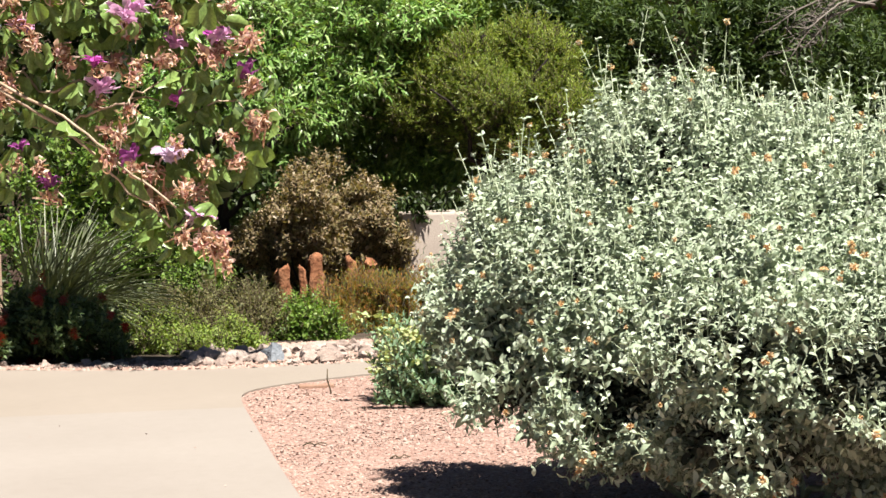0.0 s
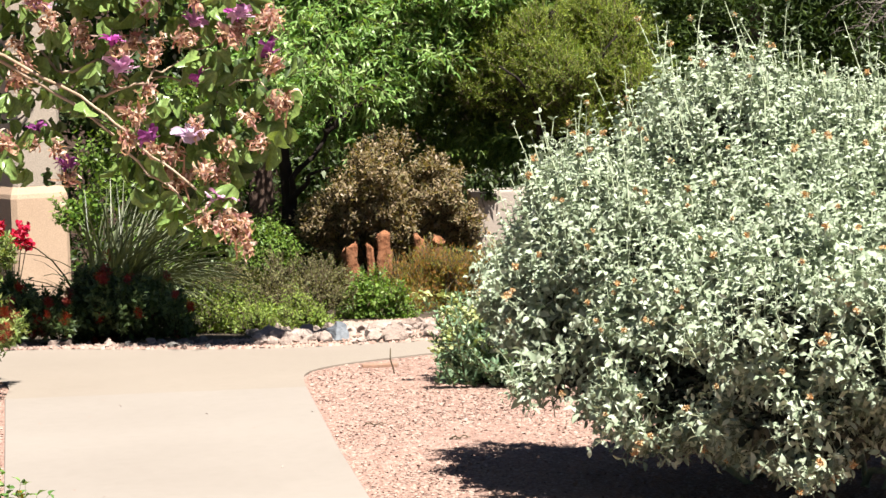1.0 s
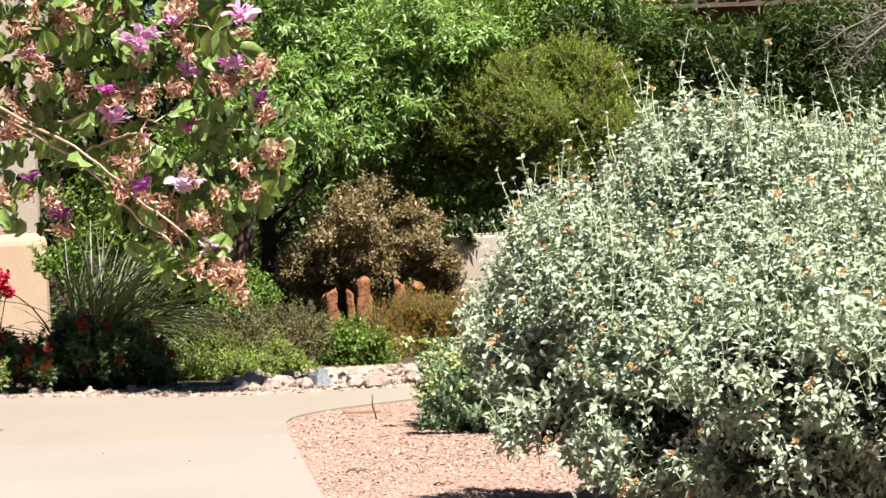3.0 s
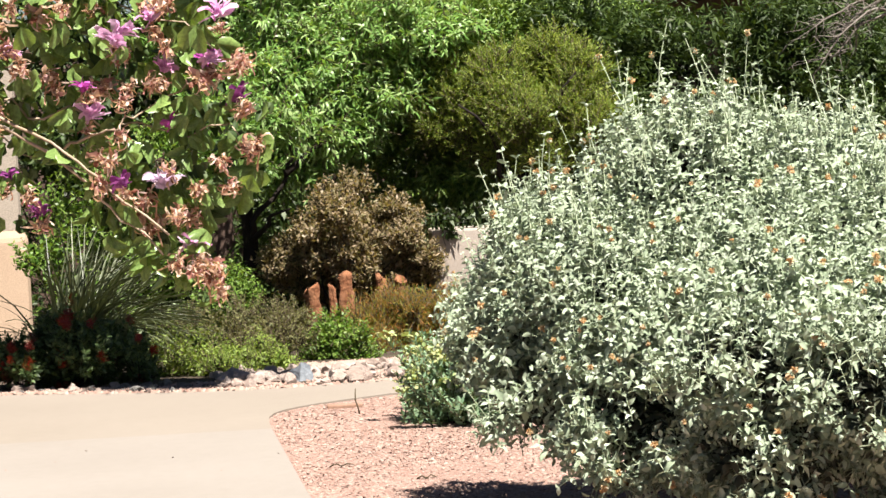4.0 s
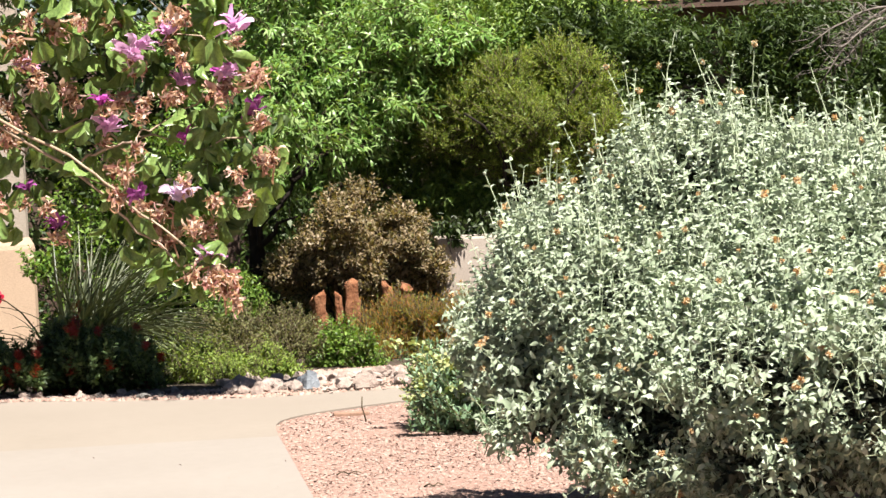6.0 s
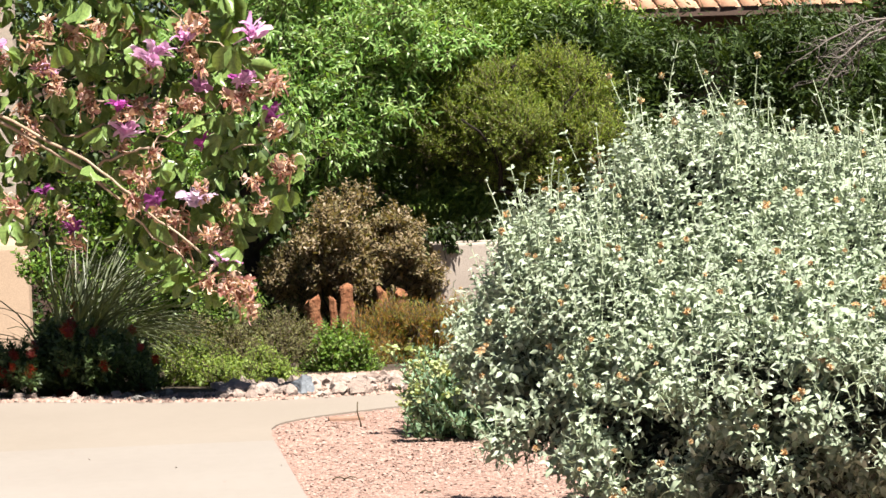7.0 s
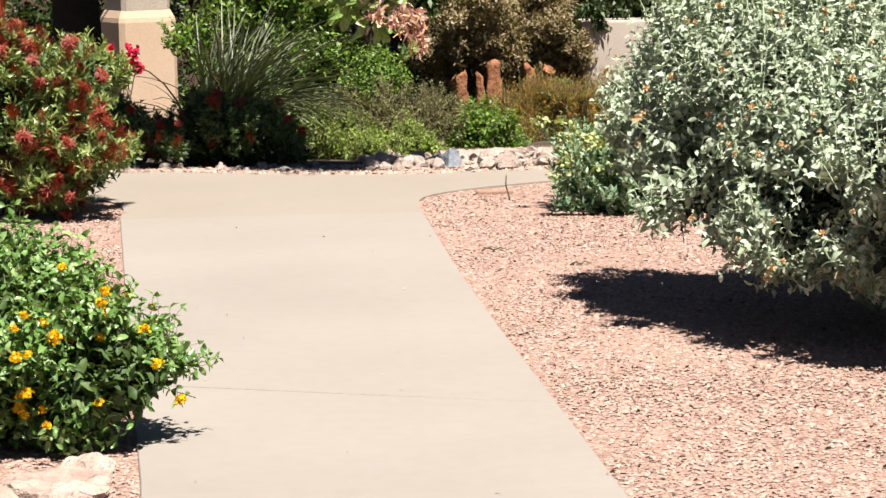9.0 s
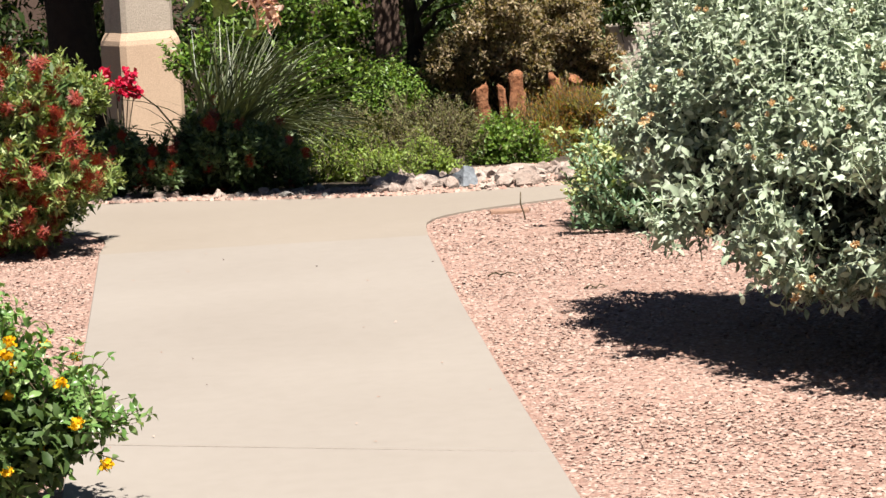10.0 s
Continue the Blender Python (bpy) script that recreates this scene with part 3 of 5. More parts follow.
def silver_shrub():
    r = np.random.default_rng(11)
    lobes = [(2.33, 11.28, 0.9, 0.92, 0.97, 0.55), (2.04, 11.38, 1.25, 0.42, 0.53, 0.43), (2.53, 11.38, 1.15, 0.5, 0.62, 0.42), (1.59, 11.38, 0.86, 0.43, 0.66, 0.41), (1.62, 11.48, 1.08, 0.40, 0.48, 0.30), (1.37, 11.13, 0.53, 0.29, 0.36, 0.25),
             (1.40, 11.88, 0.74, 0.34, 0.44, 0.3), (1.29, 11.40, 0.78, 0.20, 0.31, 0.19), (2.28, 10.5, 0.78, 0.66, 0.66, 0.38), (1.74, 10.75, 0.56, 0.4, 0.5, 0.32), (2.82, 10.35, 0.8, 0.62, 0.65, 0.42), (3.09, 10.98, 0.88, 0.6, 0.7, 0.52),
             (2.22, 10.45, 0.42, 0.58, 0.55, 0.25), (1.72, 10.68, 0.42, 0.38, 0.4, 0.2), (2.75, 10.4, 0.42, 0.5, 0.55, 0.28), (2.10, 10.05, 0.44, 0.42, 0.42, 0.24), (2.32, 11.0, 0.98, 0.68, 0.7, 0.36), (2.78, 10.8, 1.02, 0.6, 0.65, 0.38),
             (1.76, 10.98, 0.86, 0.42, 0.48, 0.34), (2.48, 9.85, 0.64, 0.46, 0.55, 0.32), (2.0, 10.04, 0.72, 0.32, 0.36, 0.22)]
    thing = empty_thing("silver_shrub", (2.3, 11.4, -0.02), "large silvery grey-green woolly shrub dotted with small orange flower balls", "shrub")
    small, broad = woolly_leaf(0.46, 0.3), woolly_leaf(0.52, 0.3)
    # lower two thirds: broad leaves in loose tufts with dark gaps
    n = 17000
    tufts = [c for c in clumps(lobes, 0.115, r, 0.95) if c[2] > 0.62 or r.random() < 0.78]
    P, N = lobes_skin(tufts, n, r, 0.3)
    low = (P[:, 2] < r.normal(1.02, 0.12, n)) & (r.random(n) < np.interp(P[:, 0], [1.5, 2.0], [0.66, 1.0]))
    P, N = P[low], N[low]
    n = len(P)
    D = unit(N * 0.9 + np.array([0, 0, 0.45]) + r.normal(0, 0.35, (n, 3)))
    L = 0.2 * r.uniform(0.5, 1.2, n)
    ls, st, tips = shoots(P - D * (L * 0.7)[:, None], D, L, 4, broad, 0.051, r, 0.05, 0.95, 2, 0.18, 0.1, 0.0026, 0.2)
    # upper crown: small leaves, close together
    m = 9500
    Q, W = lobes_skin(lobes, m, r, 0.22)
    top = Q[:, 2] > r.normal(0.86, 0.12, m)
    Q, W = Q[top], W[top]
    m = len(Q)
    E = unit(W * 0.6 + np.array([0, 0, 0.9]) + r.normal(0, 0.3, (m, 3)))
    K = 0.2 * r.uniform(0.5, 1.2, m)
    us, ust, utips = shoots(Q - E * (K * 0.7)[:, None], E, K, 5, small, 0.045, r, 0.1, 0.95, 2, 0.0, 0.1, 0.0022, 0.15)
    part_mesh("foliage", mesh_from("foliage", *ls), M["silver"], thing, kind="stuff")
    part_mesh("crown_foliage", mesh_from("crown_foliage", *us), M["silver"], thing, kind="stuff")
    # inner leaves, coloured dark so the gaps read as deep shade
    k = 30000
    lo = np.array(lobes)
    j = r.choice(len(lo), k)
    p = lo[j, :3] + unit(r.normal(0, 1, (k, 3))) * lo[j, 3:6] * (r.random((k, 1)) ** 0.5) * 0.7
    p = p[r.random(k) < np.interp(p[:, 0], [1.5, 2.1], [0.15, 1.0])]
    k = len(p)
    part_mesh("inner_foliage", mesh_from("inner_foliage", *spray(small, p, r.normal(0, 1, (k, 3)), r.normal(0, 0.6, (k, 3)) + (0, 0, 1), 0.06 * r.uniform(0.7, 1.3, k))), M["inner"], thing, "inner leaves coloured dark to stand in for shade", kind="stuff")
    limb = [st, ust]
    for q in range(26):
        c = lo[q % len(lo)]
        end = c[:3] + unit(r.normal(0, 1, 3) + (0, 0, 0.6)) * c[3:6] * 0.75
        limb.append(tube(wander((2.3 + r.normal(0, 0.12), 11.3 + r.normal(0, 0.2), -0.03), end, 8, 0.3, r), np.linspace(0.015, 0.004, 8), 5))
    part_mesh("branch", mesh_from("branch", *join_sets(limb)), M["silver_stem"], thing, kind="stuff")
    # upright flowering spikes on the top
    rim = np.interp(Q[:, 0], [1.1, 1.4, 1.75, 2.05, 2.5, 2.9], [0.86, 1.02, 1.18, 1.40, 1.28, 1.1])
    up = np.where((Q[:, 2] > rim) & (r.random(m) < 0.19))[0]
    d = r.normal(0, 0.2, (len(up), 3)) + (-0.08, 0, 1)
    L = r.uniform(0.12, 0.34, len(up)) * r.uniform(0.5, 1.1, len(up))
    ss, sst, ends = shoots(Q[up], d, L, 5, woolly_leaf(0.55, 0.35), 0.040, r, 0.15, 0.95, 2, 0.0, 0.14, 0.0034, 0.2)
    part_mesh("spike_foliage", mesh_from("spike_foliage", *ss), M["silver"], thing, kind="stuff")
    part_mesh("spike_stem", mesh_from("spike_stem", *sst), M["silver_stem"], thing, kind="stuff")
    # flower balls: tufts of small florets, orange fading to cream
    rr = np.random.default_rng(5)
    heads = []
    for q in range(4):
        p = unit(rr.normal(0, 1, (46, 3))) * rr.uniform(0.004, 0.011, (46, 1)) * (1, 1, 0.8)
        me = mesh_from("flower_ball", *spray(oval_leaf(0.5, 0.2), p * 0.4, p + rr.normal(0, 0.003, p.shape), rr.normal(0, 1, p.shape), rr.uniform(0.008, 0.016, 46)))
        me.materials.append(M["orange"])
        heads.append(me)

    def outer(p, n):
        depth = np.linalg.norm((p[:, None] - lo[None, :, :3]) / lo[None, :, 3:6], axis=2).min(1)
        return np.where((depth > 1.0) & (n[:, 1] < 0.1))[0]

    front, high = outer(tips, N), outer(utips, W)
    spots = np.concatenate([ends[r.random(len(ends)) < 0.12], tips[r.choice(front, 130, replace=False)] + (0, -0.025, 0.02), utips[r.choice(high, 75, replace=False)] + (0, -0.015, 0.015)])
    for p in spots[:300]:
        ob = new("flower_ball", heads[int(rr.integers(0, 4))])
        ob.parent, ob.matrix_parent_inverse = thing, Matrix.Translation(-thing.location)
        ob.location = p
        ob.rotation_euler = tuple(rr.uniform(0, 6.28, 3))
        ob.scale = (rr.uniform(0.6, 1.2),) * 3
    # pale buds
    k = ends[r.random(len(ends)) < 0.7]
    part_mesh("bud", mesh_from("bud", *spray((ball(1)[0], ball(1)[1]), k, r.normal(0, 1, k.shape), r.normal(0, 1, k.shape), np.full(len(k), 0.008))), M["silver"], thing, kind="stuff")


silver_shrub()

# ---- spurge beside the silver shrub ----
def spurge():
    r = np.random.default_rng(21)
    thing = empty_thing("spurge", (1.60, 15.0, -0.02), "blue-green spurge clump with yellow-green flower heads", "shrub")
    n = 560
    P = np.stack([r.normal(1.53, 0.16, n), r.normal(15.0, 0.13, n), np.full(n, -0.02)], 1)
    D = unit(np.stack([r.normal(0, 0.48, n), r.normal(0, 0.5, n), r.uniform(0.4, 1.2, n)], 1))
    L = r.uniform(0.26, 0.50, n)
    ls, st, tips = shoots(P, D, L, 20, slim_leaf(0.36, 0.0), 0.058, r, 0.25, 0.8, 3, 0, 0.12, 0.005, 0.06)
    part_mesh("foliage", mesh_from("foliage", *ls), M["spurge"], thing)
    part_mesh("stem", mesh_from("stem", *st), M["stem"], thing, kind="stuff")
    t = tips[r.random(n) < 0.4]
    k = 30
    p = np.repeat(t, k, 0) + r.normal(0, 0.020, (len(t) * k, 3)) + (0, 0, 0.015)
    part_mesh("flower_head", mesh_from("flower_head", *spray(round_leaf(0.9), p, r.normal(0, 1, p.shape), r.normal(0, 0.4, p.shape) + (0, 0, 1), r.uniform(0.018, 0.03, len(p)))), M["lime"], thing, "yellow-green bracts", kind="stuff")


spurge()


# ---- lantana and boulders at the walk's edge ----
def lantana():
    lobes = [(-1.12, 9.1, 0.30, 0.42, 0.38, 0.28), (-0.80, 8.95, 0.22, 0.26, 0.28, 0.18), (-1.3, 9.25, 0.42, 0.4, 0.4, 0.26)]
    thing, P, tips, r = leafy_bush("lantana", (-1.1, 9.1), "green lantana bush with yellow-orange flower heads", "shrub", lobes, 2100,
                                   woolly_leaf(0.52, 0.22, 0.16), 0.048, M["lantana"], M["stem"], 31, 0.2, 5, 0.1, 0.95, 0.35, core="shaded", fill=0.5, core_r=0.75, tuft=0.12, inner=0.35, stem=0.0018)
    rr = np.random.default_rng(8)
    p = unit(rr.normal(0, 1, (60, 3)) + (0, 0, 0.6)) * rr.uniform(0.008, 0.016, (60, 1)) * (1, 1, 0.75)
    sets = spray(round_leaf(1.0), p - 0.003, rr.normal(0, 1, p.shape), p, np.full(60, 0.0095))
    me = mesh_from("flower_head", *sets)
    me.materials.append(M["yellow"])
    facing = np.where(((tips[:, 1] < 8.95) | (tips[:, 0] > -0.8)) & (tips[:, 2] > 0.1))[0]
    for k in r.choice(facing, 60, replace=False):
        ob = new("flower_head", me)
        ob.parent, ob.matrix_parent_inverse = thing, Matrix.Translation(-thing.location)
        ob.location = Vector(tips[k]) + Vector((0.008, -0.03, 0.015))
        ob.rotation_euler = (rr.uniform(-0.5, 0.5), rr.uniform(-0.5, 0.5), rr.uniform(0, 6))
        ob.scale = (rr.uniform(0.8, 1.25),) * 3


lantana()


def boulder(x, y, sx, sy, sz, seed, mat, label, group, turn=0.0, sub=3, lift=0.35):
    bm = rock_bm(sx, sy, sz, seed, sub)
    ob = part("rock", bm, mat)
    ob.location = (x, y, gz(x, y) + sz * lift)
    ob.rotation_euler = (0, 0, turn)
    return tagged(ob, label, "rock", group)


for k, (x, y, sx, sy, sz) in enumerate([(-0.86, 8.22, 0.20, 0.15, 0.10), (-1.18, 8.32, 0.20, 0.16, 0.10), (-0.80, 8.52, 0.12, 0.10, 0.08), (-1.45, 8.4, 0.16, 0.16, 0.11), (-0.80, 7.92, 0.16, 0.15, 0.09), (-1.12, 8.0, 0.2, 0.14, 0.09)]):
    boulder(x, y, sx, sy, sz, 40 + k, M["quartz"], "rough pale pink quartz boulder edging the bed under the lantana", "boulders by the lantana", k * 0.7, 4, 0.12)


# ---- far bed: rocks along the walk ----
def far_rocks():
    r = random.Random(4)
    boulder(0.62, 17.32, 0.12, 0.10, 0.09, 77, M["blue_rock"], "angular blue-grey stone among pale rocks", "", 0.4)
    boulder(0.90, 17.75, 0.15, 0.12, 0.09, 78, M["rock"], "large pale rounded rock on the rock pile", "rock pile", 0.2)
    boulder(0.42, 17.35, 0.11, 0.09, 0.07, 79, M["rock"], "cream coloured rock on the rock pile", "rock pile", 0.9)
    spots = [(r.uniform(0.10, 1.0) if k < 120 else r.uniform(0.9, 1.8), r.uniform(17.10, 18.25)) for k in range(185)]
    for k, (x, y) in enumerate(spots):
        if (x - 0.62) ** 2 + (y - 17.32) ** 2 < 0.015:
            continue
        s = r.uniform(0.03, 0.085)
        boulder(x, y, s, s * r.uniform(0.7, 1), s * r.uniform(0.5, 0.9), 100 + k, M["rock"], "small pale pink broken rock on the rock pile", "rock pile", r.uniform(0, 6), 2)
    for k in range(95):
        x = r.uniform(-2.4, 0.15)
        y = float(np.interp(x, [-2.6, -1.6, -1.1, -0.6, -0.2, 0.2], [17.75, 17.66, 17.5, 17.25, 17.1, 17.0])) + r.uniform(0.0, 1.0) ** 2 * 0.4 + 0.02
        s = r.uniform(0.012, 0.055)
        boulder(x, y, s, s * r.uniform(0.7, 1), s * r.uniform(0.6, 0.9), 300 + k, M["rock"] if x < -0.5 and k % 3 else M["grey_rock"], "small pinkish rock edging the bed" if x < -0.5 and k % 3 else "small grey river rock edging the bed", "edging rocks", r.uniform(0, 6), 2)

    q = np.random.default_rng(6)
    n = 8200
    x = np.where(np.arange(n) < 5200, q.uniform(-2.5, 2.0, n), q.uniform(0.6, 2.0, n))
    y = np.interp(x, [-2.6, -1.6, -1.1, -0.6, -0.2, 0.2, 0.8, 1.4, 2.0], [17.75, 17.66, 17.5, 17.25, 17.1, 17.0, 17.0, 17.1, 17.2]) + q.random(n) ** np.where(x > 0.6, 1.0, 1.6) * np.where(x < -0.5, 0.3, np.where(x > 0.6, 2.2, 0.55)) - 0.01
    z = np.array([gz(a, b) for a, b in zip(x, y)]) + 0.002
    v = np.array([(1, 0, -0.2), (0.1, 1, -0.2), (-1, 0.1, -0.2), (0, -1, -0.2), (0.15, -0.1, 0.8)], float)
    f = np.array([(0, 1, 4), (1, 2, 4), (2, 3, 4), (3, 0, 4)])
    V, F = spray((v, f), np.stack([x, y, z], 1), unit(q.normal(0, 1, (n, 3)) * (1, 1, 0.15)), q.normal(0, 0.25, (n, 3)) + (0, 0, 1), q.uniform(0.007, 0.022, n))
    tagged(part_mesh("bed_pebbles", mesh_from("bed_pebbles", V, F), M["gravel"]), "loose pinkish pebbles along the edge of the planting bed", "pebbles", kind="stuff")


far_rocks()


# ---- bottlebrush shrubs ----
def bottlebrush(base, lobes, n, seed, label, flowers, leaf_size=0.05, leaf_mat="brush_leaf", flower_mat="red", leaf=None, stem_mat="stem", flower_size=1.0, tuft=0.0):
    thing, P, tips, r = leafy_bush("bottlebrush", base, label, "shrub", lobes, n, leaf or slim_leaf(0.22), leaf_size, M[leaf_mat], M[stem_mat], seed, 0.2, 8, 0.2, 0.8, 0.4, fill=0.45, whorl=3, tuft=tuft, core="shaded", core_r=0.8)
    rr = np.random.default_rng(seed + 1)
    k = 140
    h = rr.uniform(0, 0.06, k)
    a = rr.uniform(0, 6.283, k)
    p = np.stack([np.zeros(k), np.zeros(k), h], 1)
    d = np.stack([np.cos(a), np.sin(a), rr.uniform(-0.1, 0.5, k)], 1)
    me = mesh_from("flower_brush", *spray(slim_leaf(0.10, 0.0), p, d, np.tile((0.0, 0, 1), (k, 1)), rr.uniform(0.028, 0.042, k)))
    me.materials.append(M[flower_mat])
    facing = np.where(tips[:, 1] < base[1] - 0.08)[0]
    level = np.digitize(tips[facing, 2], np.linspace(0, 1.2, 8))
    share = 1 / np.bincount(level)[level]
    for j in r.choice(facing, min(flowers, len(facing) // 2), replace=False, p=share / share.sum()):
        ob = new("flower_brush", me)
        ob.parent, ob.matrix_parent_inverse = thing, Matrix.Translation(-thing.location)
        ob.location = Vector(tips[j]) + Vector((0.01, -0.035, 0.015))
        ob.rotation_euler = (rr.uniform(-0.9, 0.9), rr.uniform(-0.9, 0.9), rr.uniform(0, 6))
        ob.scale = (rr.uniform(0.9, 1.4) * flower_size,) * 3
    return thing


bottlebrush((-1.85, 15.45), [(-1.75, 15.4, 0.45, 0.55, 0.5, 0.42), (-2.1, 15.5, 0.75, 0.6, 0.5, 0.4), (-1.5, 15.35, 0.3, 0.35, 0.35, 0.26), (-1.55, 15.4, 0.7, 0.35, 0.35, 0.25), (-1.85, 15.3, 0.58, 0.48, 0.42, 0.3)], 1500, 51,
            "sunlit bottlebrush shrub covered in red brush flowers", 300, 0.066, leaf=slim_leaf(0.3), flower_size=1.0, tuft=0.17)
# stands in shade; the leaf material carries that darkness
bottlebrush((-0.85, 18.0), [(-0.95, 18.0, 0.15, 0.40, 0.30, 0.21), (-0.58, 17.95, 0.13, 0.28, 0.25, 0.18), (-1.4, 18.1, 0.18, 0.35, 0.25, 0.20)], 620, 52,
            "low bottlebrush with deep red flowers under the yucca, its shade put into dark leaf colour", 34, 0.060, "low", "red", blade_leaf(0.42), "bark", 0.85, 0.14)


# ---- red yucca ----
def yucca():
    r = np.random.default_rng(61)
    cx, cy = -0.82, 18.75
    z0 = gz(cx, cy)
    thing = empty_thing("yucca", (cx, cy, z0), "large clump of narrow grey-green arching yucca leaves", "yucca")
    shapes = []
    for k in range(16):
        lean = 0.25 + 1.45 * (k / 15) ** 0.7
        L = r.uniform(0.78, 1.2)
        t = np.linspace(0, 1, 8)
        ang = lean * (0.40 + 1.15 * t ** 1.4)
        step = L / 7
        rad = np.concatenate([[0], np.cumsum(np.sin(ang[:-1]) * step)])
        hei = np.concatenate([[0], np.cumsum(np.cos(ang[:-1]) * step)])
        P = np.stack([rad, 0.03 * np.sin(t * 3 + k) * t, np.maximum(hei, 0.01)], 1)
        w = 0.0092 * (1 - t ** 2.5) + 0.0012
        S = np.array([0, 1, 0])
        V = np.stack([P - S * w[:, None], P + np.array([0, 0, -0.006]), P + S * w[:, None]], 1).reshape(-1, 3)
        F = []
        for j in range(7):
            q = j * 3
            F += [(q, q + 1, q + 4), (q, q + 4, q + 3), (q + 1, q + 2, q + 5), (q + 1, q + 5, q + 4)]
        me = mesh_from("blade", V, F)
        me.materials.append(M["blade"])
        shapes.append(me)
    for k in range(230):
        ob = new("blade", shapes[int(r.integers(0, 16))])
        ob.parent = thing
        ob.location = (r.normal(0, 0.08), r.normal(0, 0.08), 0)
        ob.rotation_euler = (0, 0, r.normal(-0.15, 0.85) if k % 7 else r.normal(-0.1, 1.6))
        ob.scale = (1, 1, r.uniform(0.75, 1.05))
    # thin blades between the others
    sets = []
    for k in range(260):
        L, lean, t = r.uniform(0.6, 1.15), r.uniform(0.3, 1.9), np.linspace(0, 1, 9)
        ang = lean * (0.35 + 1.15 * t ** 1.3)
        rad = np.concatenate([[0], np.cumsum(np.sin(ang[:-1]))]) * L / 8
        hei = np.maximum(np.concatenate([[0], np.cumsum(np.cos(ang[:-1]))]) * L / 8, 0.01)
        a = r.normal(-0.25, 1.0)
        c, s = math.cos(a), math.sin(a)
        mid = np.stack([rad * c, rad * s, hei], 1) + (cx + r.normal(0, 0.1), cy + r.normal(0, 0.1), z0)
        w = (0.0056 * (1 - t ** 2.5) + 0.001)[:, None] * np.array([-s, c, 0.0])
        V = np.stack([mid - w, mid + w], 1).reshape(-1, 3)
        sets.append((V, np.array([f for j in range(8) for f in ((2 * j, 2 * j + 1, 2 * j + 3), (2 * j, 2 * j + 3, 2 * j + 2))])))
    part_mesh("thin_blade", mesh_from("thin_blade", *join_sets(sets)), M["blade"], thing, kind="stuff")


yucca()


# ---- low plants of the far bed ----
leafy_bush("ground_cover", (0.2, 18.35), "low green ground cover with tiny pale mauve flowers", "plant",
           [(0.18, 18.4, 0.05, 0.42, 0.35, 0.14), (-0.12, 18.5, 0.08, 0.3, 0.3, 0.15), (0.45, 18.3, 0.03, 0.2, 0.25, 0.11)], 1100, blade_leaf(0.45), 0.032, M["cover"], M["stem"], 71, 0.14, 5, 0.2, 0.9, 0.8, fill=0.4, tuft=0.1)
leafy_bush("grey_shrub", (0.35, 19.4), "straggly grey-brown low shrub", "shrub",
           [(0.12, 19.4, 0.13, 0.32, 0.3, 0.22), (0.48, 19.3, 0.12, 0.32, 0.3, 0.19), (0.66, 19.9, 0.08, 0.16, 0.2, 0.16)], 900, blade_leaf(0.35), 0.032, M["grey"], M["stem"], 72, 0.2, 6, 0.2, 0.9, 0.6, fill=0.4, tuft=0.11)
leafy_bush("green_shrub", (1.02, 19.8), "small bright green leafy shrub", "shrub",
           [(1.02, 19.5, 0.02, 0.22, 0.2, 0.17), (0.84, 19.6, 0.05, 0.15, 0.15, 0.14)], 520, blade_leaf(0.5), 0.042, M["fresh"], M["stem"], 73, 0.17, 6, 0.2, 0.9, 0.6, fill=0.2, tuft=0.1)
leafy_bush("rusty_shrub", (1.35, 20.4), "feathery green and rust coloured low shrub", "shrub",
           [(1.24, 20.4, 0.0, 0.18, 0.2, 0.19), (1.50, 20.4, 0.05, 0.26, 0.2, 0.22), (1.74, 20.5, 0.05, 0.18, 0.2, 0.22)], 2200, slim_leaf(0.14), 0.05, M["rust"], M["stem"], 74, 0.3, 8, 0.5, 0.5, 1.0, fill=0.3, tuft=0.1)
leafy_bush("bronze_shrub", (1.1, 21.3), "rounded bronze-brown leaved shrub", "shrub",
           [(1.10, 20.95, 0.50, 0.5, 0.22, 0.13), (1.12, 21.1, 0.69, 0.54, 0.42, 0.35), (0.78, 21.2, 0.49, 0.26, 0.32, 0.28), (1.47, 21.1, 0.50, 0.28, 0.35, 0.26), (1.08, 21.2, 0.42, 0.58, 0.4, 0.25)], 3600, slim_leaf(0.42), 0.050, M["brown"], M["bark"], 75, 0.16, 6, 0.2, 0.9, 0.5, fill=0.2, tuft=0.13)
leafy_bush("fresh_shrub", (-0.9, 21.2), "bright green leafy shrub behind the yucca", "shrub",
           [(-0.75, 21.2, 0.5, 0.55, 0.5, 0.75), (-0.2, 21.3, 0.3, 0.5, 0.4, 0.6), (-0.4, 21.3, 1.0, 0.5, 0.4, 0.5)], 1700, slim_leaf(0.46), 0.066, M["fresh"], M["bark"], 76, 0.28, 6, 0.1, 0.9, 0.4, fill=0.15, tuft=0.17)
leafy_bush("fresh_shrub", (0.2, 20.5), "light green sapling shrub under the tree", "shrub",
           [(0.2, 20.5, 0.27, 0.22, 0.2, 0.26)], 420, blade_leaf(0.5), 0.045, M["fresh"], M["bark"], 77, 0.2, 6, 0.1, 0.9, 0.5, fill=0.3)


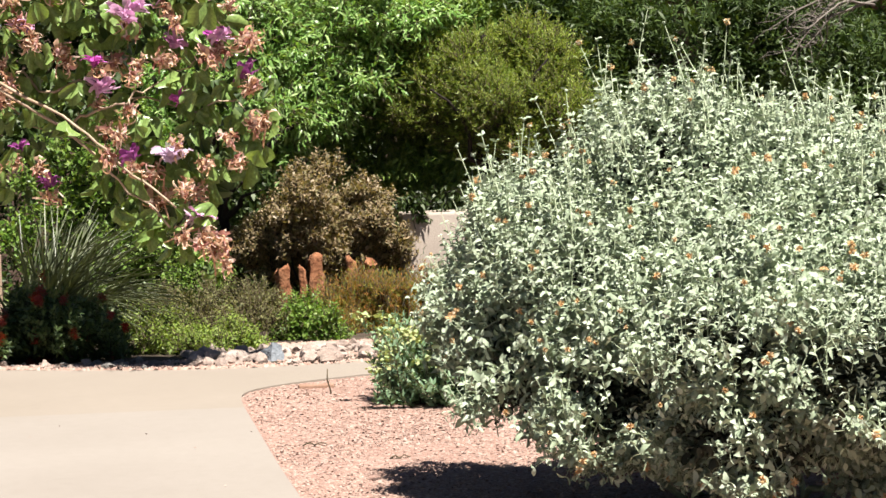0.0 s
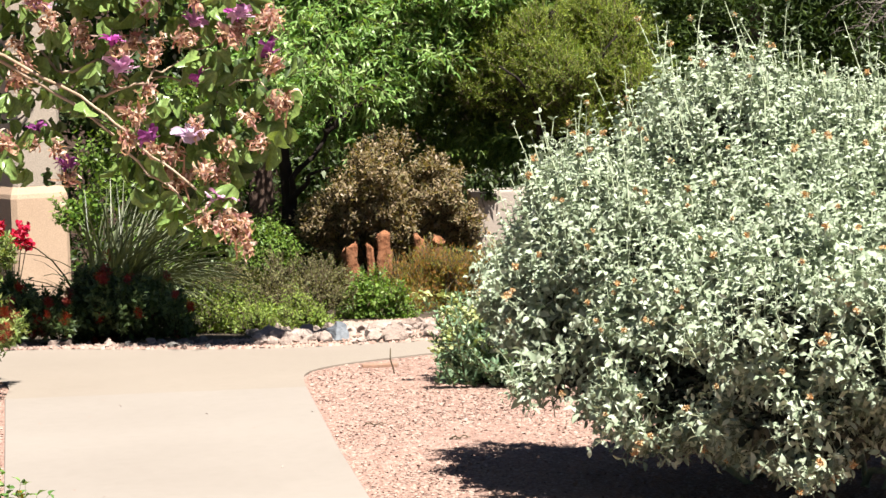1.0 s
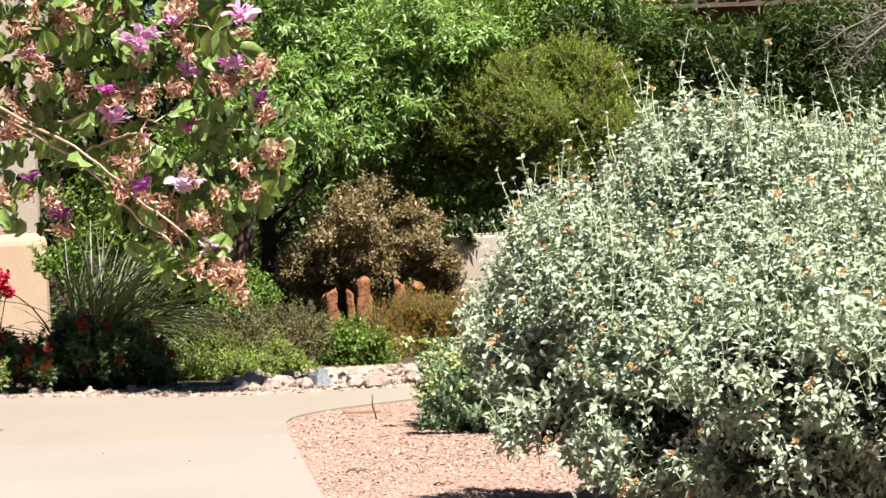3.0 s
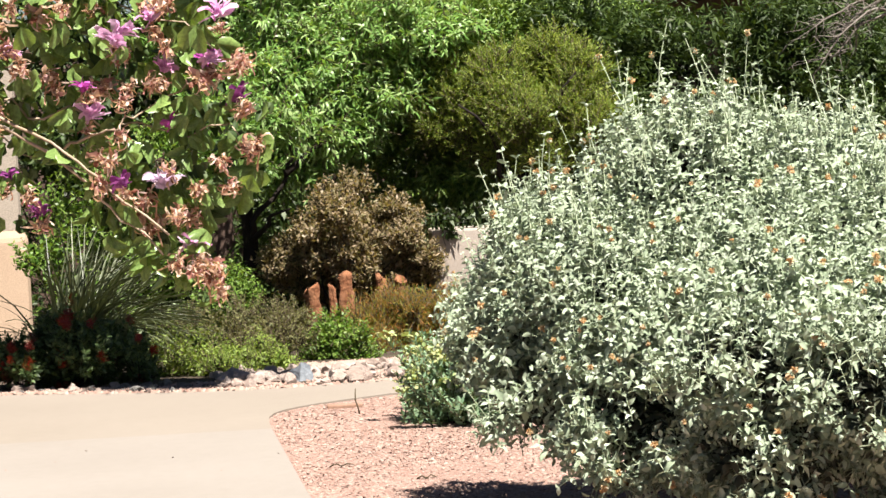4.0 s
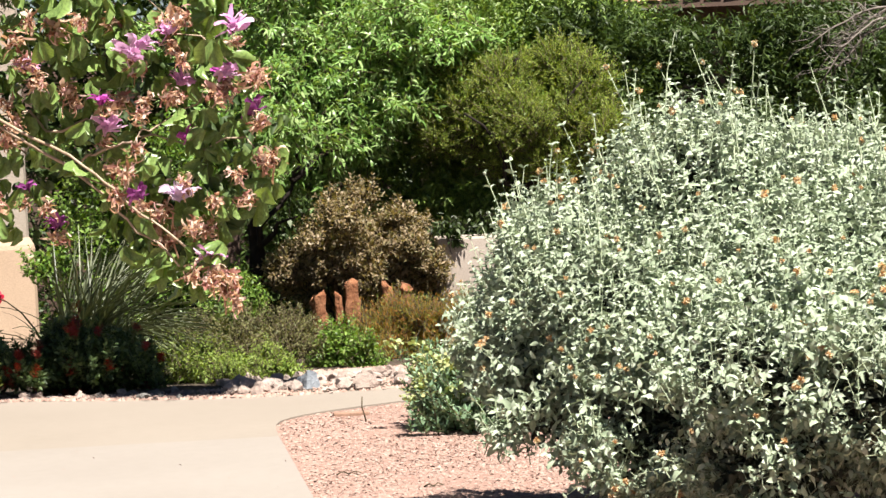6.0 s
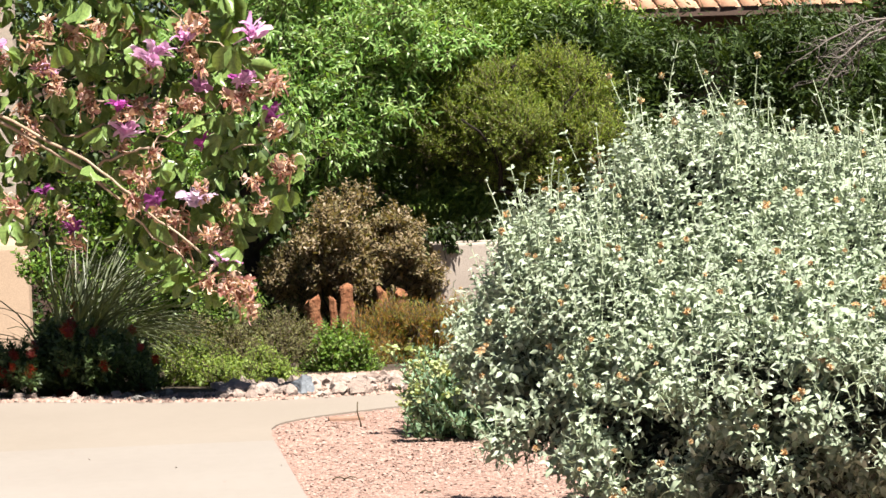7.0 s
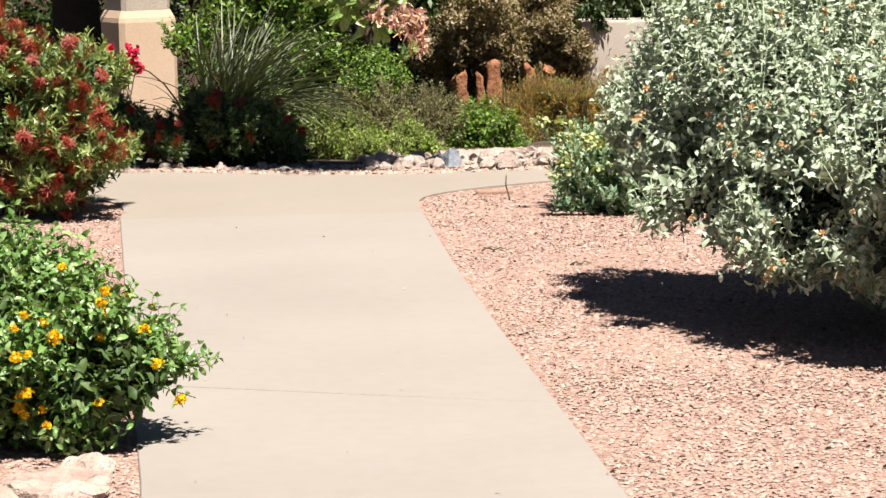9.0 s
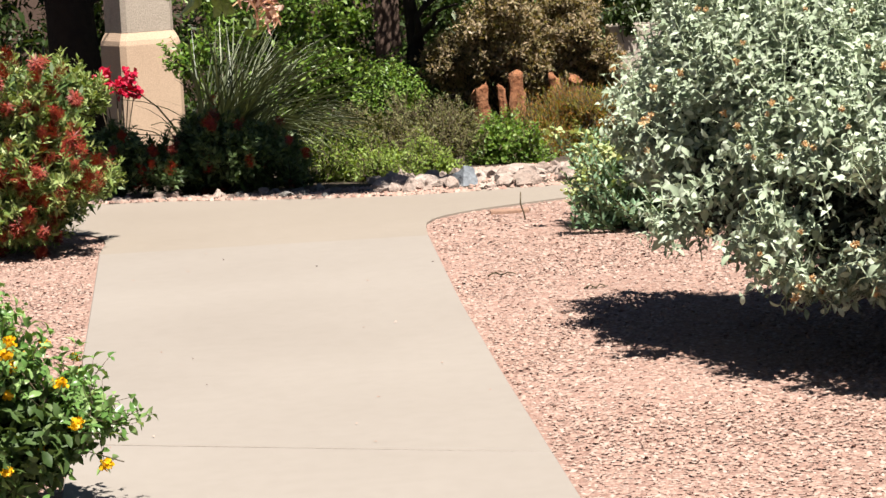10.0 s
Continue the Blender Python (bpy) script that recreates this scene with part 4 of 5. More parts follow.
# ---- trees ----
def tree(name, base, label, trunk_pts, trunk_r, limb_ends, lobes, n, leaf, size, mat, seed, length=0.35, nodes=7, droop=0.35, whorl=2, fill=0.2, inner=0.4, spread=0.8, rise=0.1, wide=None, bark="bark", limb_r=0.03, tuft=0.2):
    r = np.random.default_rng(seed)
    thing = empty_thing(name, (base[0], base[1], gz(*base) - 0.05), label, "tree")
    sets = [tube(trunk_pts, trunk_r, 10, 0.06, r)]
    for a, e in limb_ends:
        sets.append(tube(wander(a, e, 9, 0.4, r), np.linspace(limb_r, limb_r * 0.25, 9), 7, 0.05, r))
    part_mesh("trunk", mesh_from("trunk", *join_sets(sets)), M[bark], thing, smooth=True)
    P, N = lobes_skin(clumps(lobes, tuft, r) if tuft else lobes, n, r, inner)
    D = unit(N * 0.8 + np.array([0, 0, rise]) + r.normal(0, 0.4, (n, 3)))
    L = length * r.uniform(0.5, 1.3, n)
    ls, st, tips = shoots(P - D * (L * 0.6)[:, None], D, L, nodes, leaf, size, r, 0.1, spread, whorl, droop, -0.15, 0.004, 0.1, wide)
    sets = [ls]
    if fill:
        k = int(n * fill * nodes)
        lo = np.array(lobes, float)
        j = r.choice(len(lo), k)
        p = lo[j, :3] + unit(r.normal(0, 1, (k, 3))) * lo[j, 3:6] * (r.random((k, 1)) ** 0.5) * 0.8
        sets.append(spray(leaf, p, r.normal(0, 1, (k, 3)), r.normal(0, 0.6, (k, 3)) + (0, 0, 1), size * r.uniform(0.7, 1.3, k), wide))
    part_mesh("crown", mesh_from("crown", *join_sets(sets)), mat, thing, kind="stuff")
    if base[1] < 22.5 and mat is not M["dark"]:
        part_mesh("twig", mesh_from("twig", *st), M["stem"], thing, kind="stuff")
    return thing


tree("sumac_tree", (0.38, 21.3), "green tree with dark forked trunk and narrow drooping leaves",
     [(0.38, 21.3, -0.4), (0.37, 21.3, 0.3), (0.40, 21.3, 0.63), (0.37, 21.3, 0.95), (0.34, 21.1, 1.5)], [0.085, 0.06, 0.06, 0.045, 0.035],
     [((0.41, 21.3, 0.63), (0.86, 21.4, 1.42)), ((0.35, 21.2, 1.2), (0.2, 21.9, 1.9)), ((0.68, 21.3, 1.15), (1.6, 21.8, 1.72)), ((0.40, 21.28, 0.60), (0.70, 20.90, 0.90)), ((0.35, 21.2, 1.3), (1.0, 21.9, 2.3)), ((0.75, 21.3, 1.3), (0.6, 21.0, 1.5))],
     [(0.61, 21.9, 1.75, 0.8, 0.49, 0.55), (1.24, 22.0, 1.82, 0.57, 0.44, 0.5), (0.34, 22.0, 1.36, 0.44, 0.36, 0.28), (1.0, 22.1, 2.36, 1.0, 0.54, 0.44), (1.71, 22.0, 2.12, 0.49, 0.36, 0.28), (1.84, 22.1, 1.85, 0.3, 0.32, 0.26), (0.12, 22.6, 2.19, 0.66, 0.44, 0.55), (0.82, 21.7, 1.38, 0.47, 0.36, 0.27), (0.58, 20.95, 1.48, 0.26, 0.28, 0.16)],
     3000, oval_leaf(0.20, 0.24), 0.112, M["sumac"], 81, 0.34, 7, 0.40, fill=0.06, inner=0.3, rise=0.2, spread=0.6, tuft=0.19)
tree("privet_tree", (2.1, 23.3), "mid-green small leaved tree between two others", [(2.1, 23.3, -0.4), (2.08, 23.3, 0.7), (2.12, 23.0, 1.4), (2.15, 22.8, 2.1)], [0.05, 0.045, 0.04, 0.025],
     [((2.1, 23.1, 1.2), (1.75, 22.5, 1.75)), ((2.11, 23.0, 1.3), (2.5, 22.5, 2.1))],
     [(2.12, 22.4, 2.14, 0.42, 0.42, 0.30), (2.42, 22.4, 2.05, 0.32, 0.4, 0.26), (1.84, 22.3, 1.88, 0.28, 0.3, 0.24), (2.2, 22.3, 1.82, 0.34, 0.3, 0.22), (2.5, 22.6, 2.40, 0.55, 0.4, 0.28), (2.12, 22.5, 1.50, 0.34, 0.3, 0.28), (2.36, 22.6, 1.32, 0.3, 0.3, 0.24)],
     2500, blade_leaf(0.42), 0.055, M["mid"], 86, 0.24, 7, 0.1, fill=0.1, rise=0.4, tuft=0.17)

tree("feathery_tree", (2.4, 22.3), "dense olive-green feathery tree", [(2.4, 22.3, -0.4), (2.4, 22.3, 0.6), (2.45, 22.0, 1.3), (2.45, 21.6, 2.0)], [0.05, 0.045, 0.04, 0.03],
     [((2.4, 21.6, 0.9), (2.0, 21.3, 1.6)), ((2.42, 21.6, 1.0), (2.9, 21.3, 1.8))],
     [(2.76, 21.65, 1.68, 0.42, 0.5, 0.36), (3.04, 21.75, 1.58, 0.36, 0.4, 0.33), (2.47, 21.45, 1.6, 0.3, 0.3, 0.26), (2.55, 21.45, 1.36, 0.36, 0.3, 0.19), (2.96, 21.4, 1.36, 0.42, 0.3, 0.19), (2.33, 21.55, 1.35, 0.26, 0.3, 0.24), (2.12, 21.85, 1.56, 0.3, 0.3, 0.26), (1.99, 21.95, 1.76, 0.26, 0.3, 0.2), (2.55, 21.85, 1.9, 0.3, 0.35, 0.2)],
     4800, slim_leaf(0.22), 0.046, M["olive"], 82, 0.26, 10, 0.05, 3, 0.15, rise=0.7, spread=0.55, tuft=0.2)

tree("shade_tree", (2.2, 23.4), "dark green tree with weeping leaves in deep shade", [(2.2, 23.4, -0.4), (2.2, 23.4, 0.6), (2.1, 23.4, 1.4), (2.0, 23.4, 2.4)], [0.12, 0.10, 0.08, 0.05],
     [((2.15, 23.4, 1.0), (1.5, 23.0, 1.9)), ((2.12, 23.4, 1.2), (2.9, 23.2, 2.2))],
     [(2.2, 22.0, 0.98, 0.35, 0.15, 0.16), (2.8, 22.3, 2.25, 0.7, 0.4, 0.26), (1.75, 22.9, 1.25, 0.5, 0.5, 0.5), (2.25, 22.75, 1.0, 0.5, 0.4, 0.42), (2.9, 22.7, 0.8, 0.6, 0.4, 0.6), (3.5, 22.8, 0.6, 0.6, 0.4, 0.6), (1.9, 23.4, 2.2, 1.0, 0.7, 0.6), (3.1, 23.4, 1.9, 0.8, 0.6, 0.7), (0.9, 24.0, 2.0, 0.9, 0.6, 0.7)],
     4600, slim_leaf(0.26), 0.09, M["mid"], 83, 0.35, 7, 0.5, tuft=0.24)

DARK_TREE = tree("dark_tree", (4.6, 22.6), "large dark green tree in front of the house", [(4.6, 22.6, -0.4), (4.6, 22.6, 0.6), (4.5, 22.5, 1.2), (4.45, 22.4, 1.6)], [0.12, 0.10, 0.07, 0.04],
     [((4.55, 22.5, 1.0), (3.6, 22.0, 1.9)), ((4.5, 22.5, 1.2), (5.3, 22.0, 2.2))],
     [(3.9, 21.9, 1.5, 0.8, 0.7, 0.55), (4.9, 21.8, 1.7, 0.8, 0.7, 0.6), (4.3, 22.0, 0.9, 1.0, 0.7, 0.6), (3.5, 22.3, 1.95, 0.5, 0.6, 0.28), (5.4, 22.0, 0.9, 0.6, 0.6, 0.6), (4.3, 21.8, 2.10, 0.7, 0.5, 0.28), (3.4, 22.1, 2.17, 0.5, 0.5, 0.26), (5.0, 21.9, 2.1, 0.6, 0.5, 0.26), (3.4, 22.2, 1.2, 0.6, 0.5, 0.7), (5.6, 22.0, 1.6, 0.6, 0.6, 0.5)],
     4000, slim_leaf(0.2), 0.105, M["dark"], 84, 0.35, 7, 0.3, tuft=0.26)


def backdrop_trees():
    for k, (x, y, w) in enumerate([(-2.5, 26, 1.6), (-0.2, 26.5, 1.5), (2.0, 27.5, 1.6), (4.4, 31, 1.6), (7.2, 24, 1.5)]):
        tree("garden_tree", (x, y), "dense dark green garden tree with a thick crown", [(x, y, -0.6), (x, y, 0.8), (x + 0.1, y, 2.2)], [0.14, 0.11, 0.06], [((x, y, 1), (x + 0.8, y, 2.4))],
             [(x, y, 1.3, w, 0.9, 1.3), (x + 0.3, y, 2.9, w * 0.9, 0.9, 1.0), (x - 0.6, y, 2.3, w * 0.7, 0.8, 0.9)], 1300, slim_leaf(0.32), 0.14, M["dark"], 90 + k, 0.45, 7, 0.3)


backdrop_trees()
# made-up hedge: dark leaves fill gaps where sunlit ground would show
leafy_bush("hedge", (1.5, 25.6), "dense dark hedge added to keep the gaps behind the garden black", "hedge", [(x, 25.6 + 0.1 * (k % 2), 0.25, 0.8, 0.4, 0.75) for k, x in enumerate((-3.6, -2.4, -1.2, 0.8, 2.0, 3.2, 4.4, 5.6, 6.8))], 2200, slim_leaf(0.4), 0.09, M["dark"], M["bark"], 95, 0.3, 6, 0.1, 0.9, 0.3, fill=0.4)


# ---- orchid tree branches near the camera ----
def curl_strip(length, width, curl, r, seg=5):
    """A narrow curled strip along +y, bending down."""
    t = np.linspace(0, 1, seg)
    ang = curl * t ** 1.3
    y = np.concatenate([[0], np.cumsum(np.cos(ang[:-1]))]) * length / (seg - 1)
    z = -np.concatenate([[0], np.cumsum(np.sin(ang[:-1]))]) * length / (seg - 1)
    w = width * (0.35 + np.sin(t * 2.6)) * 0.5
    tw = r.normal(0, 0.5) * t
    L = np.stack([-w * np.cos(tw), y, z - w * np.sin(tw)], 1)
    R = np.stack([w * np.cos(tw), y, z + w * np.sin(tw)], 1)
    V = np.stack([L, R], 1).reshape(-1, 3)
    F = []
    for k in range(seg - 1):
        q = 2 * k
        F += [(q, q + 1, q + 3), (q, q + 3, q + 2)]
    return V, np.array(F)


def aim(V, d, roll):
    """Turns +y of a set of points to d."""
    q = Vector(d).to_track_quat("Y", "Z").to_matrix() @ Matrix.Rotation(roll, 3, "Y")
    return V @ np.array(q).T


def ruffled_petal(length, width, curl, r):
    """A soft petal along +y: narrow at its foot, broad and waved towards the tip."""
    t = np.linspace(0, 1, 6)
    ang = curl * t ** 1.4
    y = np.concatenate([[0], np.cumsum(np.cos(ang[:-1]))]) * length / 5
    z = -np.concatenate([[0], np.cumsum(np.sin(ang[:-1]))]) * length / 5
    w = width * (0.12 + np.sin(np.minimum(t * 1.15, 1) * 2.75) ** 0.8) * 0.5
    cols = [np.stack([w * c, y + r.normal(0, 0.02, 6) * length * abs(c), z + r.normal(0, 0.06, 6) * length * abs(c) + 0.10 * width * abs(c)], 1) for c in (-1, 0, 1)]
    V = np.stack(cols, 1).reshape(-1, 3)
    F = []
    for k in range(5):
        for c in (0, 1):
            q = 3 * k + c
            F += [(q, q + 1, q + 4), (q, q + 4, q + 3)]
    return V, np.array(F)


def fresh_blossom(seed, size, petals=6):
    """A drooping open flower: waved petals bunched to one side."""
    r = np.random.default_rng(seed)
    sets = []
    for k in range(petals):
        a = 6.283 * k / petals + r.normal(0, 0.3)
        V, F = ruffled_petal(size * r.uniform(0.9, 1.35), size * r.uniform(0.26, 0.52), r.uniform(0.6, 2.6), r)
        sets.append((aim(V, (math.cos(a), math.sin(a) * 0.8, r.uniform(0.5, 1.7)), r.normal(0, 0.7)) + r.normal(0, size * 0.10, 3), F))
    for k in range(7):
        V, F = curl_strip(size * r.uniform(0.8, 1.3), size * 0.07, r.uniform(0.5, 1.5), r)
        sets.append((aim(V, r.normal(0, 0.6, 3) + (0, 0, 0.8), r.uniform(0, 6)), F))
    return mesh_from("blossom", *join_sets(sets))


def withered_blossom(seed, size, strips=34):
    """A spent flower: limp curled petals and threads hanging from one point."""
    r = np.random.default_rng(seed)
    sets = []
    for k in range(strips):
        if k % 3:
            V, F = curl_strip(size * r.uniform(0.9, 2.0), size * r.uniform(0.06, 0.15), r.uniform(0.8, 4.5), r, 7)
        else:
            V, F = ruffled_petal(size * r.uniform(0.8, 1.5), size * r.uniform(0.25, 0.45), r.uniform(0.8, 2.8), r)
            V = V + r.normal(0, size * 0.05, V.shape)
        V = aim(V, r.normal(0, 0.9, 3) + (0, 0, -0.55), r.uniform(0, 6.28)) + r.normal(0, size * 0.28, 3)
        sets.append((V, F))
    return mesh_from("withered_blossom", *join_sets(sets))


def orchid_tree():
    r = np.random.default_rng(101)
    thing = empty_thing("orchid_tree", (-1.7, 5.3, -0.05), "orchid tree branch with pink, magenta and withered blossoms", "tree")
    wood = [tube(wander((-1.7, 5.3, -0.1), (-1.25, 5.35, 1.75), 9, 0.2, r), np.linspace(0.05, 0.03, 9), 8, 0.05, r),
            tube(wander((-1.3, 5.35, 1.6), (-0.6, 5.45, 2.05), 8, 0.2, r), np.linspace(0.025, 0.012, 8), 7, 0.05, r)]
    part_mesh("trunk", mesh_from("trunk", *join_sets(wood)), M["twig"], thing)
    main = spline([(-0.62, 5.45, 1.99), (-0.45, 5.44, 1.87), (-0.30, 5.42, 1.775), (-0.143, 5.42, 1.684), (-0.064, 5.42, 1.606), (0.036, 5.40, 1.53)], 26)
    main = main + r.normal(0, 0.0018, main.shape) + (0, -0.035, 0)
    part_mesh("branch", mesh_from("branch", *tube(main, np.linspace(0.0036, 0.0022, 26), 6, 0.14, r)), M["twig"], thing)
    second = main[6:] + np.linspace(0, 1, 20)[:, None] ** 0.8 * np.array([-0.012, 0.02, -0.035]) + r.normal(0, 0.002, (20, 3))
    part_mesh("branch", mesh_from("branch", *tube(second, np.linspace(0.0036, 0.0018, 20), 6, 0.14, r)), M["twig"], thing)
    for a, e in (((-0.62, 5.48, 2.1), (0.13, 5.4, 1.86)), ((-0.55, 5.5, 1.82), (-0.1, 5.52, 1.63)), ((-0.60, 5.46, 2.2), (0.02, 5.42, 1.95)), ((-0.3, 5.46, 1.78), (0.17, 5.42, 1.70)), ((-0.15, 5.44, 1.69), (0.08, 5.42, 1.80))):
        part_mesh("branch", mesh_from("branch", *tube(wander(a, e, 14, 0.5, r), np.linspace(0.003, 0.0012, 14), 5, 0.1, r)), M["twig"], thing)
    # leaves: two rounded lobes joined at the stalk
    lv, lf = round_leaf(0.62, 0.24, 0.25)
    rot = lambda v, s: np.stack([v[:, 0] * math.cos(0.42) + s * v[:, 1] * math.sin(0.42), -s * v[:, 0] * math.sin(0.42) + v[:, 1] * math.cos(0.42), v[:, 2]], 1)
    two = join_sets([(rot(lv, 1), lf), (rot(lv, -1), lf)])
    me = mesh_from("leaf", *two)
    me.materials.append(M["orchid_leaf"])
    me.polygons.foreach_set("use_smooth", np.ones(len(me.polygons), bool))

    def leaf_spot():
        while True:
            x, z = r.uniform(-0.62, 0.235), r.uniform(1.38, 2.2)
            low = np.interp(x, [-0.62, -0.3, -0.22, -0.12, -0.03, 0.04, 0.10, 0.13, 0.20, 0.235], [1.66, 1.58, 1.53, 1.56, 1.47, 1.43, 1.39, 1.55, 1.62, 1.68])
            high = np.interp(x, [0.0, 0.12, 0.17, 0.235], [2.2, 2.05, 1.86, 1.75])
            gap = math.exp(-((x + 0.16) / 0.07) ** 2 - ((z - 1.60) / 0.06) ** 2)
            if low < z < high and r.random() > gap:
                return x, z

    for k in range(560):
        x, z = leaf_spot()
        ob = new("leaf", me)
        ob.parent, ob.matrix_parent_inverse = thing, Matrix.Translation(-thing.location)
        ob.location = (x, 5.45 + r.normal(0, 0.04), z)
        s = r.uniform(0.030, 0.056)
        ob.scale = (s * r.uniform(0.7, 1.0), s, s)
        ob.rotation_euler = (r.uniform(-2.3, -0.9), r.normal(0, 0.5), r.uniform(0, 6.28))
    # back leaves use the darkened colour, so gaps between front leaves look shaded
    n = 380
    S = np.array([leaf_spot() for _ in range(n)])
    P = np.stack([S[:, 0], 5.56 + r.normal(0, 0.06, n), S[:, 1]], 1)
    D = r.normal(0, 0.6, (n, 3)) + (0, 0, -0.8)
    part_mesh("foliage", mesh_from("foliage", *spray(two, P, D, r.normal(0, 1, (n, 3)), r.uniform(0.022, 0.04, n))), M["shaded"], thing, "back leaves coloured dark as if in shade", kind="stuff")
    fresh = {"pink": [fresh_blossom(k, 0.030, 13) for k in (1, 2, 7)], "pale": [fresh_blossom(3, 0.034, 11)], "mag": [fresh_blossom(4, 0.022, 11)], "vio": [fresh_blossom(5, 0.025, 12), fresh_blossom(6, 0.026, 12)]}
    for kind, mt in (("pink", "pink"), ("pale", "pale"), ("mag", "magenta"), ("vio", "violet")):
        for m2 in fresh[kind]:
            m2.materials.append(M[mt])
    dry = [withered_blossom(10 + k, 0.021) for k in range(5)]
    for m2 in dry:
        m2.materials.append(M["dried"])
    # places of the blossoms: x, z, kind
    spots = "-0.037 1.89 pink,0.038 1.825 pink,0.138 1.918 pink,-0.107 1.794 mag,0.052 1.723 mag,-0.099 1.745 pink,0.027 1.614 pale,-0.044 1.62 vio,-0.199 1.573 vio,-0.246 1.642 vio,0.077 1.491 pink," \
            "0.121 1.815 dry,0.122 1.838 pink,0.179 1.748 dry,0.175 1.769 vio,0.187 1.677 dry,-0.027 1.794 dry,-0.222 1.844 dry,-0.229 1.857 pink,-0.167 1.824 dry,0.02 1.916 pink,-0.214 1.608 dry,-0.066 1.667 dry," \
            "-0.086 1.673 dry,-0.013 1.567 dry,0.017 1.55 dry,0.048 1.562 dry,0.071 1.551 dry,-0.002 1.592 dry,-0.033 1.588 dry,0.081 1.465 dry,0.106 1.444 dry,0.121 1.422 dry,0.045 1.477 dry,-0.285 1.802 dry," \
            "-0.282 1.741 dry,-0.266 1.766 dry,-0.255 1.919 dry,-0.183 1.932 dry,-0.233 1.954 dry,0.042 1.946 dry,0.011 1.942 dry,-0.092 1.786 dry,-0.036 1.769 dry,-0.158 1.803 dry,-0.038 1.872 dry,-0.048 1.877 pink," \
            "0.115 1.841 mag,0.104 1.805 dry,0.079 1.564 dry,-0.142 1.946 dry,-0.081 1.945 dry,-0.326 1.911 pink,-0.339 1.84 dry,-0.364 1.738 dry,-0.357 1.666 dry,-0.348 1.635 vio,-0.392 1.79 dry,-0.409 1.873 pink,-0.376 1.933 dry"
    more = [(x, z, "dry") for x, z in (leaf_spot() for _ in range(32))]
    for item in spots.split(",") + ["%.3f %.3f %s" % m for m in more]:
        x, z, kind = item.split()
        pool = dry if kind == "dry" else fresh[kind]
        m2 = pool[int(r.integers(0, len(pool)))]
        ob = new("withered_blossom" if kind == "dry" else "blossom", m2)
        ob.parent, ob.matrix_parent_inverse = thing, Matrix.Translation(-thing.location)
        ob.location = (float(x), 5.39 + r.normal(0, 0.022), float(z))
        ob.rotation_euler = (r.uniform(-0.3, 0.9), r.uniform(-0.5, 0.5), r.uniform(0, 6.28))
        ob.scale = (r.uniform(0.85, 1.2),) * 3
        if kind in ("pink", "vio"):
            low = new("withered_blossom", dry[int(r.integers(0, 5))])
            low.parent, low.matrix_parent_inverse = thing, Matrix.Translation(-thing.location)
            low.location = (float(x) + r.normal(0, 0.008), 5.395, float(z) - 0.022)
            low.rotation_euler = tuple(r.uniform(0, 6.28, 3))
            low.scale = (r.uniform(0.7, 1.0),) * 3


orchid_tree()


# ---- pillar, fence, posts ----
def pillar():
    """A square stucco pillar turned to the walk, on a wider base with a sloped shoulder."""
    cx, cy, turn = -1.60, 22.2, radians(26)
    thing = empty_thing("pillar", (cx, cy, gz(cx, cy)), "peach stucco gate pillar on a wider base with a sloped shoulder", "pillar")

    def block(name, rings, mat):
        bm = bmesh.new()
        rows = []
        for half, z in rings:
            k = half * 0.16
            pts = [(half - k, -half), (half, -half + k), (half, half - k), (half - k, half), (-half + k, half), (-half, half - k), (-half, -half + k), (-half + k, -half)]
            rows.append([bm.verts.new((cx + x * math.cos(turn) - y * math.sin(turn), cy + x * math.sin(turn) + y * math.cos(turn), z)) for x, y in pts])
        for a, c in zip(rows[:-1], rows[1:]):
            for q in range(8):
                bm.faces.new((a[q], a[(q + 1) % 8], c[(q + 1) % 8], c[q]))
        bm.faces.new(rows[-1])
        bm.faces.new(rows[0][::-1])
        part(name, bm, mat, thing)

    block("base", [(0.235, -0.4), (0.235, 0.70), (0.228, 0.735), (0.203, 0.79)], M["stucco"])
    block("shaft", [(0.200, 0.792), (0.200, 3.2)], M["grey_stucco"])


pillar()


def iron_fence():
    thing = empty_thing("iron_fence", (-2.6, 22.3, gz(-2.6, 22.3)), "black wrought iron fence beside the pillar", "fence")
    for k in range(14):
        x = -1.98 - k * 0.085
        part("picket", box_bm(x - 0.008, x + 0.008, 22.29, 22.31, -0.3, 0.72), M["iron"], thing)
    part("rail", box_bm(-3.2, -1.93, 22.285, 22.315, 0.55, 0.58), M["iron"], thing)
    part("rail", box_bm(-3.2, -1.93, 22.285, 22.315, -0.15, -0.12), M["iron"], thing)


iron_fence()
for x0, x1, z1, mt, lab in ((0.09, 0.30, 2.2, "tan_wall", "brown stucco porch column"), (1.735, 2.9, 0.68, "pale_stucco", "pale taupe stucco garden wall behind the bronze shrub"), ):
    c = empty_thing("column" if mt == "tan_wall" else "garden_wall", (x0, 25, gz(x0, 25)), lab, "column" if mt == "tan_wall" else "wall")
    y = 25.0 if mt == "tan_wall" else 21.0
    part("body", box_bm(x0, x1, y, y + 0.4, -0.5, z1, 0.015), M[mt], c)

tagged(part("wall_north", box_bm(-12, 3.15, 29.0, 29.25, -1.2, 2.3, 0.02), M["tan_wall"]), "plain brown stucco wall closing the garden behind the trees", "wall", kind="structure")


